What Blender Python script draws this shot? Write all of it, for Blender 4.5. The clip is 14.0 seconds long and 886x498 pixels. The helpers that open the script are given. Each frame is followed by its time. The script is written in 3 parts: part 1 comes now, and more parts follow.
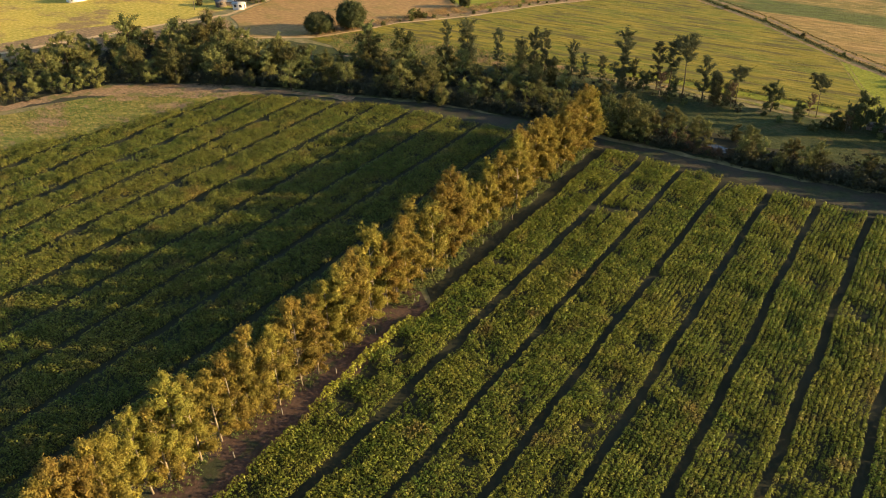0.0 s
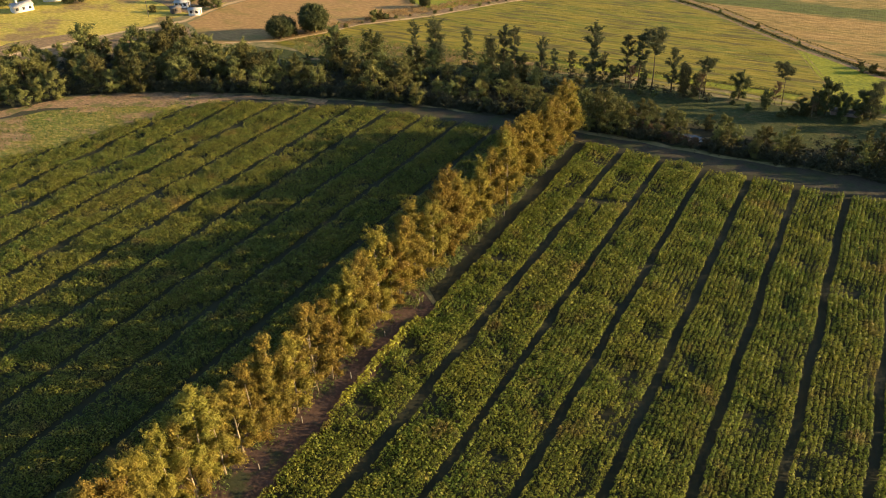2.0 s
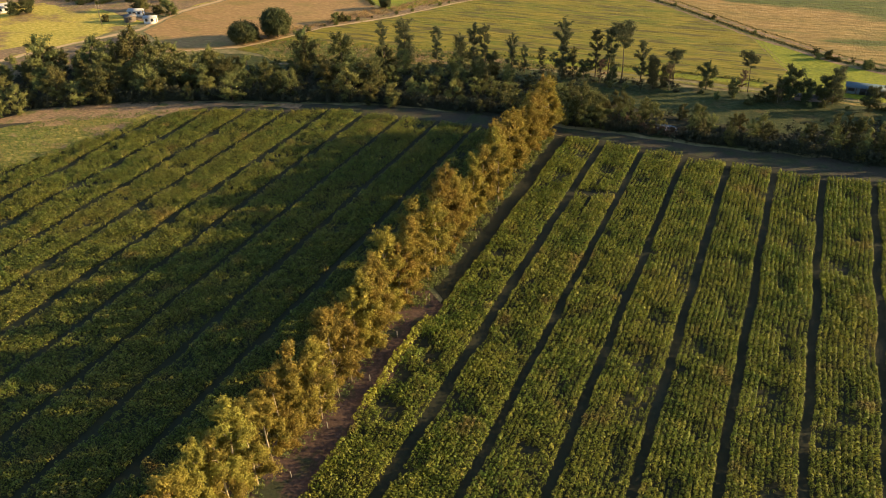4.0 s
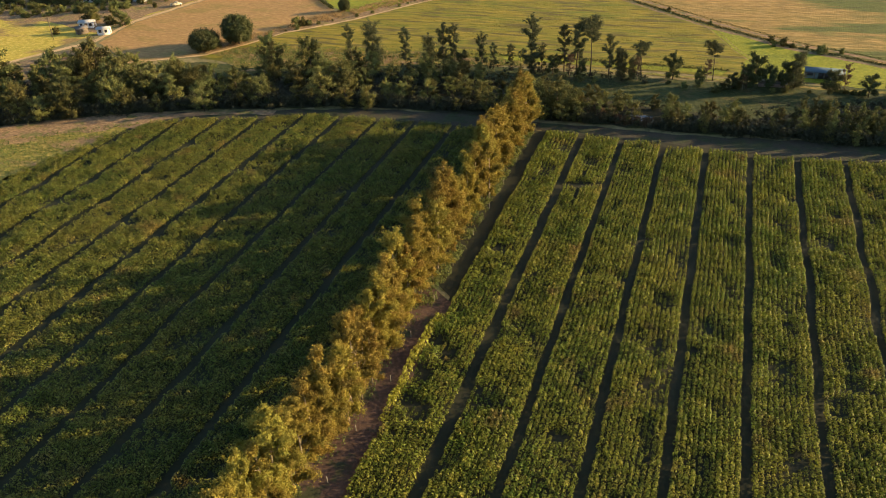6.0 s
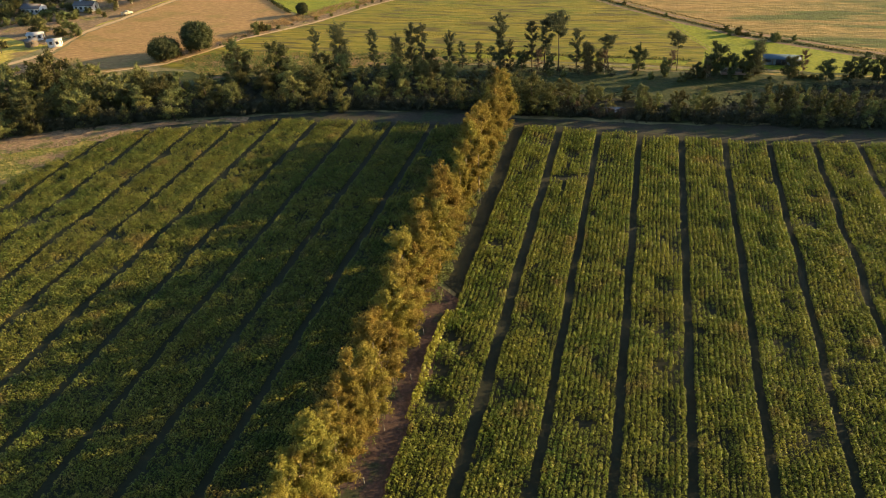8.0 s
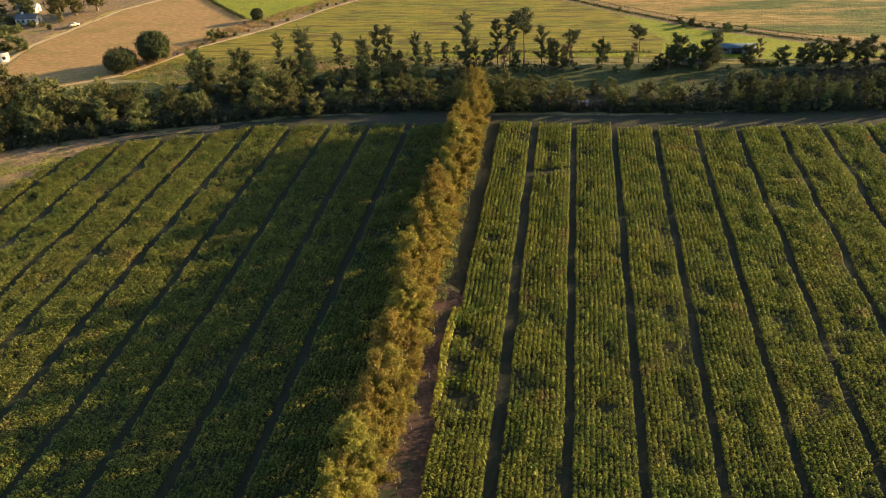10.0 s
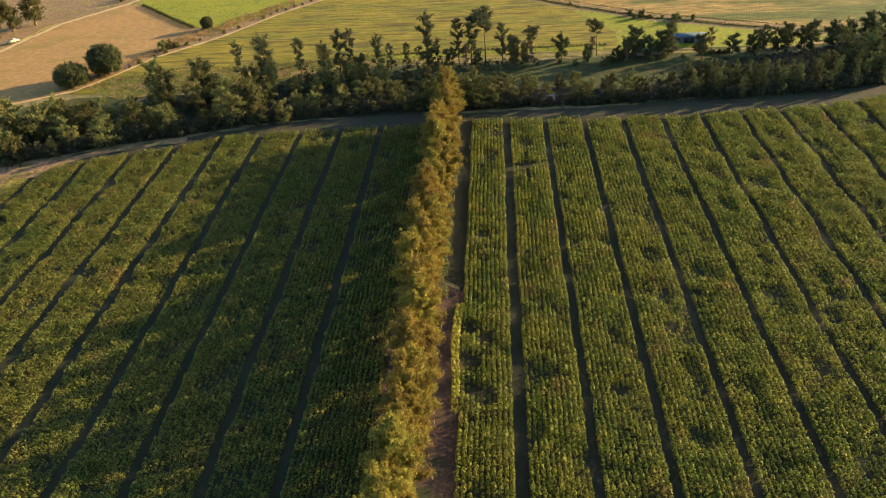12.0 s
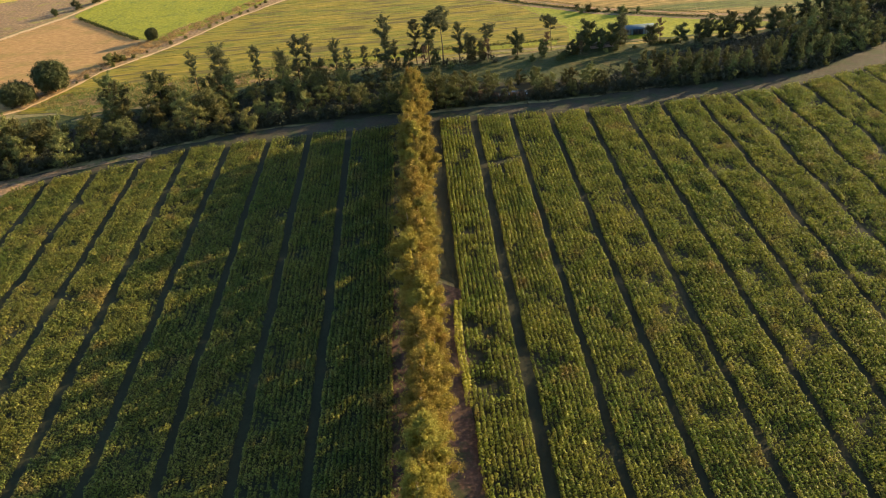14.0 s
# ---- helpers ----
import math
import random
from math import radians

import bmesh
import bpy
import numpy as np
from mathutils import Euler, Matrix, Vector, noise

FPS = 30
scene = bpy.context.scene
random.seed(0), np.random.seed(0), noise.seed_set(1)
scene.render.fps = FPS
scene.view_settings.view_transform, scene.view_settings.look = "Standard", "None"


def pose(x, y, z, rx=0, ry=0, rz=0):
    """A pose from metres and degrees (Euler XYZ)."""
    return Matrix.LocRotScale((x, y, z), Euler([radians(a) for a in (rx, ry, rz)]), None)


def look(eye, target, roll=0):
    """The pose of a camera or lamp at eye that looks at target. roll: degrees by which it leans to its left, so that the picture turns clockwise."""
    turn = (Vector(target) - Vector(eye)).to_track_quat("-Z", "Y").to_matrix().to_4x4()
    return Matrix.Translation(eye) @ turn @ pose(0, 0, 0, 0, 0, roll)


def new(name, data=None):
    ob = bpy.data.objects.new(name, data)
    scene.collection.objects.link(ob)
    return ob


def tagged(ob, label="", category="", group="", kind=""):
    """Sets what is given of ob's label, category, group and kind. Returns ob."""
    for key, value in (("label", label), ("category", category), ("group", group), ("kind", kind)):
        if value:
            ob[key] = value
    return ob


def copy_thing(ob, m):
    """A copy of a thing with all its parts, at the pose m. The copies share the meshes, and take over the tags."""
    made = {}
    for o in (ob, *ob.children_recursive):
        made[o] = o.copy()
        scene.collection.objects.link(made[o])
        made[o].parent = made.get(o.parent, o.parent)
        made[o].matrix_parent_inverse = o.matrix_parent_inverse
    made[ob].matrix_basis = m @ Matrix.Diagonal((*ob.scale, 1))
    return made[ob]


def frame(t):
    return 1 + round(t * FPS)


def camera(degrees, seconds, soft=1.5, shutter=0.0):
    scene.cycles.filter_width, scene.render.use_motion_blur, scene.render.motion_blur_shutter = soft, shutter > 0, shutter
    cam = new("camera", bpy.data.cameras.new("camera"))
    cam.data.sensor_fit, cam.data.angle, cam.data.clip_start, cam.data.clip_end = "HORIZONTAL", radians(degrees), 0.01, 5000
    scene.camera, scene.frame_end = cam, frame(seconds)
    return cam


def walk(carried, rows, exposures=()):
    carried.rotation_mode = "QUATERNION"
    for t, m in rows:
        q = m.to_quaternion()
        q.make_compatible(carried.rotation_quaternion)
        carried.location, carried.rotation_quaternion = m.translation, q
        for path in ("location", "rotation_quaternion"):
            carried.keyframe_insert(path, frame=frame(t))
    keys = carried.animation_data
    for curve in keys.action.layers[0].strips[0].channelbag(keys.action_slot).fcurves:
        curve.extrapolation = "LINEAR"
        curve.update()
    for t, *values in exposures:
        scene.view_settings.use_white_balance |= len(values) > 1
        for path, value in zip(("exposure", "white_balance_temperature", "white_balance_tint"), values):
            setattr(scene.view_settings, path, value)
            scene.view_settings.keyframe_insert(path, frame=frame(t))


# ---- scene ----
cam = camera(60.0, 14.0, soft=1.0)
PATH = [
    (0, (56.067, -116.728, 81.523), (55.109, -115.322, 80.472), -1.3),
    (0.5, (53.998, -118.003, 81.471), (53.069, -116.577, 80.42), -1.3),
    (1, (51.91, -119.3, 81.437), (51.009, -117.857, 80.385), -1.4),
    (1.5, (49.798, -120.614, 81.42), (48.927, -119.153, 80.368), -1.5),
    (2, (47.66, -121.936, 81.42), (46.818, -120.459, 80.368), -1.6),
    (2.5, (45.492, -123.26, 81.437), (44.68, -121.766, 80.385), -1.8),
    (3, (43.292, -124.58, 81.471), (42.51, -123.07, 80.418), -1.9),
    (5.5, (31.759, -130.902, 81.875), (31.134, -129.323, 80.819), -2.5),
    (6, (29.343, -132.077, 82.002), (28.751, -130.486, 80.945), -2.7),
    (6.5, (26.893, -133.212, 82.145), (26.334, -131.609, 81.086), -2.8),
    (7, (24.408, -134.303, 82.302), (23.884, -132.69, 81.242), -2.9),
    (7.5, (21.893, -135.348, 82.474), (21.403, -133.724, 81.414), -3.1),
    (8, (19.349, -136.343, 82.662), (18.894, -134.711, 81.599), -3.2),
    (10.5, (6.329, -140.51, 83.823), (6.057, -138.843, 82.752), -3.9),
    (11, (3.697, -141.172, 84.1), (3.463, -139.501, 83.027), -4.1),
    (11.5, (1.069, -141.776, 84.393), (0.874, -140.101, 83.318), -4.2),
    (12, (-1.548, -142.322, 84.702), (-1.703, -140.645, 83.624), -4.4),
    (12.5, (-4.147, -142.811, 85.027), (-4.263, -141.132, 83.946), -4.5),
    (13, (-6.72, -143.244, 85.367), (-6.796, -141.564, 84.284), -4.7),
    (13.5, (-9.26, -143.622, 85.724), (-9.295, -141.943, 84.638), -4.9),
    (14, (-11.756, -143.946, 86.098), (-11.751, -142.269, 85.009), -5.1),
]
walk(cam, [(t, look(eye, target, roll)) for t, eye, target, roll in PATH], exposures=[(0.0, 1.1, 5900, 13), (8.0, 1.13, 5850, 13), (10.5, 1.22, 5800, 13), (14.0, 1.38, 5750, 13)])

# ---- light ----
SUN_AZ, SUN_EL = 63.0, 13.0
world = bpy.data.worlds.new("sky")
scene.world = world
world.use_nodes = True
wn = world.node_tree
sky = wn.nodes.new("ShaderNodeTexSky")
sky.sky_type = "NISHITA"
sky.sun_disc = False
sky.sun_elevation = radians(SUN_EL)
sky.sun_rotation = radians(SUN_AZ)
bg = wn.nodes["Background"]
bg.inputs["Strength"].default_value = 0.112
wn.links.new(sky.outputs["Color"], bg.inputs["Color"])
sun_data = bpy.data.lights.new("sun", "SUN")
sun_data.energy = 6.4
sun_data.angle = radians(0.6)
sun_data.color = (1.0, 0.69, 0.30)
sun_way = Vector((math.sin(radians(SUN_AZ)) * math.cos(radians(SUN_EL)), math.cos(radians(SUN_AZ)) * math.cos(radians(SUN_EL)), math.sin(radians(SUN_EL))))
new("sun", sun_data).matrix_world = look(sun_way * 900, (0, 0, 0))


# ---- materials ----
def material(name, colours, rough=0.8, spots=None, big=30.0, small=1.2, stretch=(1, 1, 1), bump=0.0, bump_size=1.0, island=0.0, each=0.0, leaf=0.0, gloss=0.3, turn=0.0, grain=0.7):
    """Noise at two sizes over world positions between two or three colours; island and each: spread of value by piece and by object; leaf: share of light let through."""
    m = bpy.data.materials.new(name)
    m.use_nodes = True
    t = m.node_tree
    n, l = t.nodes, t.links
    p = n["Principled BSDF"]
    p.inputs["Roughness"].default_value = rough
    p.inputs["Specular IOR Level"].default_value = gloss
    geo = n.new("ShaderNodeNewGeometry")
    place = n.new("ShaderNodeMapping")
    place.inputs["Scale"].default_value = stretch
    place.inputs["Rotation"].default_value = (0, 0, radians(turn))
    l.new(geo.outputs["Position"], place.inputs["Vector"])

    def cloud(size, detail, lift=0.5):
        c = n.new("ShaderNodeTexNoise")
        c.inputs["Scale"].default_value = 1.0 / size
        c.inputs["Detail"].default_value = detail
        c.inputs["Roughness"].default_value = lift
        l.new(place.outputs["Vector"], c.inputs["Vector"])
        return c

    def mixed(kind, fac, a, b):
        x = n.new("ShaderNodeMix")
        x.data_type = "RGBA"
        x.blend_type = kind
        for sock, v in ((x.inputs[0], fac), (x.inputs[6], a), (x.inputs[7], b)):
            if isinstance(v, (float, int)):
                sock.default_value = v
            elif isinstance(v, tuple):
                sock.default_value = (*v, 1)
            else:
                l.new(v, sock)
        return x.outputs[2]

    def ramp(fac, lo, hi):
        r = n.new("ShaderNodeMapRange")
        r.inputs["From Min"].default_value, r.inputs["From Max"].default_value = lo, hi
        l.new(fac, r.inputs["Value"])
        return r.outputs["Result"]

    a = cloud(big, 4.0, 0.6)
    b = cloud(small, 3.0, 0.65)
    col = mixed("MIX", ramp(a.outputs["Fac"], 0.35, 0.65), colours[0], colours[1])
    if len(colours) > 2:
        col = mixed("MIX", ramp(b.outputs["Fac"], 0.45, 0.75), col, colours[2])
    if spots:
        colour, size, lo, hi = spots
        c = cloud(size, 5.0, 0.6)
        col = mixed("MIX", ramp(c.outputs["Fac"], lo, hi), col, colour)
    hsv = n.new("ShaderNodeHueSaturation")
    l.new(col, hsv.inputs["Color"])
    val = n.new("ShaderNodeMath")
    val.operation = "MULTIPLY_ADD"
    l.new(b.outputs["Fac"], val.inputs[0])
    val.inputs[1].default_value, val.inputs[2].default_value = grain, 1.0 - grain / 2
    out = val.outputs[0]
    for amount, node, sock in ((island, geo, "Random Per Island"), (each, n.new("ShaderNodeObjectInfo"), "Random")):
        if amount:
            k = n.new("ShaderNodeMath")
            k.operation = "MULTIPLY_ADD"
            l.new(node.outputs[sock], k.inputs[0])
            k.inputs[1].default_value, k.inputs[2].default_value = 2 * amount, 1 - amount
            x = n.new("ShaderNodeMath")
            x.operation = "MULTIPLY"
            l.new(out, x.inputs[0])
            l.new(k.outputs[0], x.inputs[1])
            out = x.outputs[0]
            if sock == "Random":
                h = n.new("ShaderNodeMath")
                h.operation = "MULTIPLY_ADD"
                l.new(node.outputs[sock], h.inputs[0])
                h.inputs[1].default_value, h.inputs[2].default_value = 0.034, 0.483
                l.new(h.outputs[0], hsv.inputs["Hue"])
    l.new(out, hsv.inputs["Value"])
    l.new(hsv.outputs["Color"], p.inputs["Base Color"])
    if bump:
        d = cloud(bump_size, 5.0, 0.65)
        l.new(geo.outputs["Position"], d.inputs["Vector"])
        bn = n.new("ShaderNodeBump")
        bn.inputs["Strength"].default_value = 1.0
        bn.inputs["Distance"].default_value = bump
        l.new(d.outputs["Fac"], bn.inputs["Height"])
        l.new(bn.outputs["Normal"], p.inputs["Normal"])
    if leaf:
        tr = n.new("ShaderNodeBsdfTranslucent")
        l.new(hsv.outputs["Color"], tr.inputs["Color"])
        ms = n.new("ShaderNodeMixShader")
        ms.inputs[0].default_value = leaf
        l.new(p.outputs[0], ms.inputs[1])
        l.new(tr.outputs[0], ms.inputs[2])
        l.new(ms.outputs[0], n["Material Output"].inputs["Surface"])
    return m


M_GROUND = material("dry_grassland", [(0.22, 0.17, 0.07), (0.15, 0.15, 0.05), (0.28, 0.21, 0.10)], 0.95, None, 60, 3.0, bump=0.25, bump_size=1.5)
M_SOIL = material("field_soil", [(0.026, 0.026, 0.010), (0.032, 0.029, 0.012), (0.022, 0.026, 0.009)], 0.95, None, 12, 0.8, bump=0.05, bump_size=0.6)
M_SOIL_L = material("shade_soil_left", [(0.026, 0.029, 0.011), (0.032, 0.032, 0.013), (0.022, 0.028, 0.010)], 0.95, None, 10, 0.7, bump=0.06, bump_size=0.6, grain=1.2)
M_REDSOIL = material("red_soil", [(0.088, 0.052, 0.034), (0.064, 0.040, 0.027), (0.115, 0.067, 0.044)], 0.95, ((0.042, 0.046, 0.018), 5.0, 0.53, 0.62), 9, 0.7, bump=0.08, bump_size=0.8)
M_TRACK = material("shade_dark_track", [(0.046, 0.038, 0.024), (0.060, 0.048, 0.029), (0.038, 0.040, 0.018)], 0.95, ((0.036, 0.046, 0.015), 6.0, 0.47, 0.60), 14, 0.9, bump=0.2, bump_size=0.8, grain=1.3)
M_ROAD = material("pale_dirt_road", [(0.56, 0.39, 0.20), (0.48, 0.33, 0.165), (0.40, 0.28, 0.12)], 0.95, ((0.26, 0.21, 0.07), 3.0, 0.60, 0.70), 10, 0.8, bump=0.08, bump_size=0.6)
M_ROUGH = material("rough_grass", [(0.24, 0.19, 0.032), (0.15, 0.168, 0.020), (0.29, 0.205, 0.055)], 0.95, ((0.27, 0.175, 0.075), 8.0, 0.52, 0.60), 14, 1.0, stretch=(0.5, 1, 1), turn=-35, bump=0.5, bump_size=1.2, grain=1.8)
M_PASTURE = material("mown_pasture", [(0.215, 0.172, 0.006), (0.132, 0.146, 0.004), (0.250, 0.172, 0.018)], 0.95, ((0.110, 0.088, 0.014), 3.0, 0.52, 0.60), 9, 1.4, stretch=(0.15, 1, 1), bump=0.3, bump_size=1.6, turn=3, grain=1.8)
M_GLADE = material("shade_toned_glade", [(0.040, 0.056, 0.008), (0.030, 0.043, 0.007), (0.060, 0.058, 0.011)], 0.95, ((0.075, 0.062, 0.016), 7.0, 0.56, 0.68), 12, 1.2, bump=0.4, bump_size=1.2, grain=1.4)
M_BRIGHT = material("bright_meadow", [(0.225, 0.240, 0.006), (0.180, 0.205, 0.006), (0.265, 0.240, 0.014)], 0.95, ((0.130, 0.155, 0.010), 6.0, 0.54, 0.68), 18, 1.2, bump=0.3, bump_size=1.0, grain=1.3)
M_BROWN = material("fallow_field", [(0.350, 0.205, 0.066), (0.285, 0.172, 0.056), (0.385, 0.230, 0.078)], 0.95, ((0.25, 0.175, 0.045), 9.0, 0.50, 0.66), 22, 1.2, stretch=(0.5, 1, 1), bump=0.08, bump_size=0.8, turn=35, grain=0.8)
M_YELLOW = material("yellow_grass", [(0.47, 0.36, 0.042), (0.36, 0.315, 0.032), (0.49, 0.35, 0.075)], 0.95, ((0.25, 0.17, 0.055), 16.0, 0.52, 0.62), 20, 1.2, stretch=(0.6, 1, 1), turn=-25, bump=0.3, bump_size=1.1, grain=1.4)
M_TAN = material("tan_stubble", [(0.290, 0.185, 0.050), (0.180, 0.150, 0.028), (0.34, 0.212, 0.066)], 0.95, ((0.090, 0.104, 0.016), 24.0, 0.46, 0.53), 26, 1.6, stretch=(0.22, 1, 1), bump=0.6, bump_size=1.1, turn=-10, grain=1.9)
M_YARD = material("brown_yard", [(0.25, 0.16, 0.075), (0.18, 0.125, 0.058), (0.30, 0.20, 0.09)], 0.95, ((0.24, 0.20, 0.045), 7.0, 0.55, 0.66), 14, 1.2, bump=0.4, bump_size=1.0, grain=1.5)
M_BARE = material("pinkish_dirt", [(0.27, 0.172, 0.085), (0.21, 0.138, 0.070), (0.32, 0.21, 0.105)], 0.95, ((0.15, 0.135, 0.04), 5.0, 0.53, 0.62), 12, 1.0, bump=0.25, bump_size=0.8, grain=1.5)
M_CROP = material("crop_leaves", [(0.110, 0.157, 0.020), (0.180, 0.193, 0.023), (0.235, 0.212, 0.032)], 0.6, ((0.22, 0.155, 0.044), 7.0, 0.58, 0.72), 20, 1.6, island=0.5, leaf=0.38, gloss=0.15)
M_CROP_L = material("shade_toned_crop_leaves", [(0.100, 0.140, 0.024), (0.162, 0.168, 0.027), (0.216, 0.188, 0.036)], 0.6, ((0.23, 0.165, 0.046), 7.0, 0.58, 0.72), 20, 1.6, island=0.5, leaf=0.36, gloss=0.15)
M_CROP_Y = material("yellow_crop_leaves", [(0.30, 0.31, 0.025), (0.36, 0.34, 0.035)], 0.5, None, 8, 1.0, island=0.5, leaf=0.4)
M_ROWLEAF = material("ochre_foliage", [(0.242, 0.188, 0.034), (0.208, 0.186, 0.036), (0.268, 0.196, 0.044)], 0.8, None, 9, 1.2, island=0.25, each=0.14, leaf=0.30, gloss=0.1)
M_WOODLEAF = material("olive_foliage", [(0.094, 0.112, 0.038), (0.172, 0.154, 0.046), (0.132, 0.134, 0.042)], 0.8, None, 15, 1.5, island=0.3, each=0.4, leaf=0.14, gloss=0.1)
M_DARKLEAF = material("dark_green_foliage", [(0.066, 0.080, 0.030), (0.090, 0.094, 0.036)], 0.75, None, 5, 1.0, island=0.3, each=0.15, leaf=0.14, gloss=0.1)
M_THICKET = material("shade_toned_undergrowth", [(0.046, 0.052, 0.030), (0.062, 0.062, 0.034)], 0.8, None, 5, 1.0, island=0.3, leaf=0.1, gloss=0.1)
M_PINELEAF = material("hazed_pine_needles", [(0.082, 0.094, 0.046), (0.105, 0.108, 0.050)], 0.8, None, 4, 0.8, island=0.3, each=0.25, leaf=0.25, gloss=0.1)
M_RUSSET = material("russet_twigs", [(0.15, 0.095, 0.050), (0.12, 0.082, 0.04)], 0.8, None, 4, 0.8, island=0.35, each=0.2, leaf=0.1)
M_BARK = material("pale_bark", [(0.36, 0.29, 0.19), (0.27, 0.21, 0.14)], 0.9, None, 2, 0.3, bump=0.02, bump_size=0.15)
M_DARKBARK = material("dark_bark", [(0.12, 0.09, 0.06), (0.085, 0.065, 0.045)], 0.9, None, 2, 0.3, bump=0.03, bump_size=0.2)


# ---- mesh helpers ----
def mesh(name, verts, loops, starts, mat, smooth=False):
    """A mesh from arrays: vertices, corner indices and the first corner of each face."""
    me = bpy.data.meshes.new(name)
    verts, loops, starts = np.asarray(verts, np.float32), np.asarray(loops, np.int32), np.asarray(starts, np.int32)
    me.vertices.add(len(verts))
    me.vertices.foreach_set("co", verts.ravel())
    me.loops.add(len(loops))
    me.loops.foreach_set("vertex_index", loops)
    me.polygons.add(len(starts))
    me.polygons.foreach_set("loop_start", starts)
    if smooth:
        me.polygons.foreach_set("use_smooth", np.ones(len(starts), bool))
    me.update(calc_edges=True)
    me.validate()
    me.materials.append(mat)
    return me


def poly(name, verts, faces, mat, smooth=False):
    starts = np.cumsum([0] + [len(q) for q in faces])[:-1]
    return mesh(name, verts, [i for q in faces for i in q], starts, mat, smooth)


def joined(*shapes):
    """Several (verts, faces) as one."""
    verts, faces = [], []
    for v, q in shapes:
        k = len(verts)
        verts += [tuple(p) for p in v]
        faces += [tuple(i + k for i in face) for face in q]
    return verts, faces


def tube(path, radii, sides=6):
    verts, faces = [], []
    for i, (p, r) in enumerate(zip(path, radii)):
        p = Vector(p)
        d = (Vector(path[min(i + 1, len(path) - 1)]) - Vector(path[max(i - 1, 0)])).normalized()
        a = d.orthogonal().normalized()
        b = d.cross(a)
        for k in range(sides):
            w = 2 * math.pi * k / sides
            verts.append(p + (a * math.cos(w) + b * math.sin(w)) * r)
    for i in range(len(path) - 1):
        for k in range(sides):
            k2 = (k + 1) % sides
            faces.append((i * sides + k, i * sides + k2, (i + 1) * sides + k2, (i + 1) * sides + k))
    faces.append(tuple(range((len(path) - 1) * sides, len(path) * sides)))
    faces.append(tuple(reversed(range(sides))))
    return verts, faces


def box(x0, y0, z0, x1, y1, z1):
    v = [(x, y, z) for z in (z0, z1) for y in (y0, y1) for x in (x0, x1)]
    return v, [(0, 2, 3, 1), (4, 5, 7, 6), (0, 1, 5, 4), (2, 6, 7, 3), (0, 4, 6, 2), (1, 3, 7, 5)]


def part(name, shape, mat, parent, label="", smooth=False):
    ob = new(name, poly(name, *shape, mat, smooth) if isinstance(shape, tuple) else shape)
    ob.parent = parent
    return tagged(ob, label)


# ---- ground ----
def ragged(points, step, jag, rng, closed=True):
    """A line through points, cut into short steps that stray by up to jag."""
    out = []
    pts = list(points) + ([points[0]] if closed else [])
    for a, b in zip(pts, pts[1:]):
        a, b = np.array(a, float), np.array(b, float)
        n = max(1, int(np.linalg.norm(b - a) / step))
        for k in range(n):
            out.append(a + (b - a) * k / n + rng.uniform(-jag, jag, 2))
    if not closed:
        out.append(np.array(pts[-1], float))
    return out


def land(name, outline, mat, z, label, jag=1.0, step=4.0):
    rng = np.random.default_rng(len(name) + 17)
    pts = ragged(outline, step, jag, rng)
    bm = bmesh.new()
    f = bm.faces.new([bm.verts.new((p[0], p[1], z)) for p in pts])
    if f.normal.z < 0:
        f.normal_update()
    bmesh.ops.triangulate(bm, faces=[f])
    bmesh.ops.recalc_face_normals(bm, faces=bm.faces)
    me = bpy.data.meshes.new(name)
    bm.to_mesh(me)
    bm.free()
    me.materials.append(mat)
    return tagged(new(name, me), label, "ground", kind="structure")


def lane(name, line, width, mat, z, label, jag=0.4, step=3.0):
    rng = np.random.default_rng(len(name) + 5)
    pts = ragged(line, step, jag * 0.5, rng, closed=False)
    verts, faces = [], []
    for i, p in enumerate(pts):
        d = pts[min(i + 1, len(pts) - 1)] - pts[max(i - 1, 0)]
        d = np.array((-d[1], d[0])) / (np.hypot(*d) + 1e-9)
        w = width / 2
        for s in (-1, 1):
            q = p + d * s * (w + rng.uniform(-jag, jag))
            verts.append((q[0], q[1], z))
        if i:
            faces.append((2 * i - 2, 2 * i - 1, 2 * i + 1, 2 * i))
    ob = new(name, poly(name, verts, faces, mat))
    return tagged(ob, label, "road", kind="structure")


R = 2600.0
ground = tagged(new("ground", poly("ground", [(-R, -R, 0), (R, -R, 0), (R, R, 0), (-R, R, 0)], [(0, 1, 2, 3)], M_GROUND)), "dry grassland reaching to the horizon", "ground", kind="structure")
LEFT_FAR = [(-20, 53), (-46, 52), (-62, 51), (-78, 50), (-90, 44), (-111, 38), (-121, 33)]
LEFT_SIDE = [(-121, 33), (-128, 10), (-134, -10), (-145, -28), (-160, -60), (-175, -110)]
RIGHT_FAR = [(-10, 55), (10, 54), (32, 53), (54, 53), (74, 55), (90, 57), (106, 62), (122, 67), (150, 80), (190, 100)]
WOOD_EDGE = [(-250, -70), (-200, -30), (-174, -10), (-163, 18), (-146, 29), (-112, 44), (-66, 57), (-33, 62), (-11, 60), (27, 60), (61, 64), (96, 70), (131, 87), (170, 108), (230, 140)]
land("field_soil", [(-20, -170), (-20, 55.5)] + [(x, y + 1.2) for x, y in LEFT_FAR[1:]] + LEFT_SIDE[1:] + [(-180, -170)], M_SOIL_L, 0.04, "bare soil between crop rows, gap shade in its colour")
land("field_soil", [(-10, -170)] + [(x, y + 1.6) for x, y in RIGHT_FAR] + [(190, -170)], M_SOIL, 0.04, "bare soil between crop rows, darkened for crop shade")
land("track", [(-22, -170), (-9, -170), (-9, -27), (-14, -22), (-22, -24)], M_REDSOIL, 0.07, "reddish bare soil under the tree row, toned down for crop shade", 0.8)
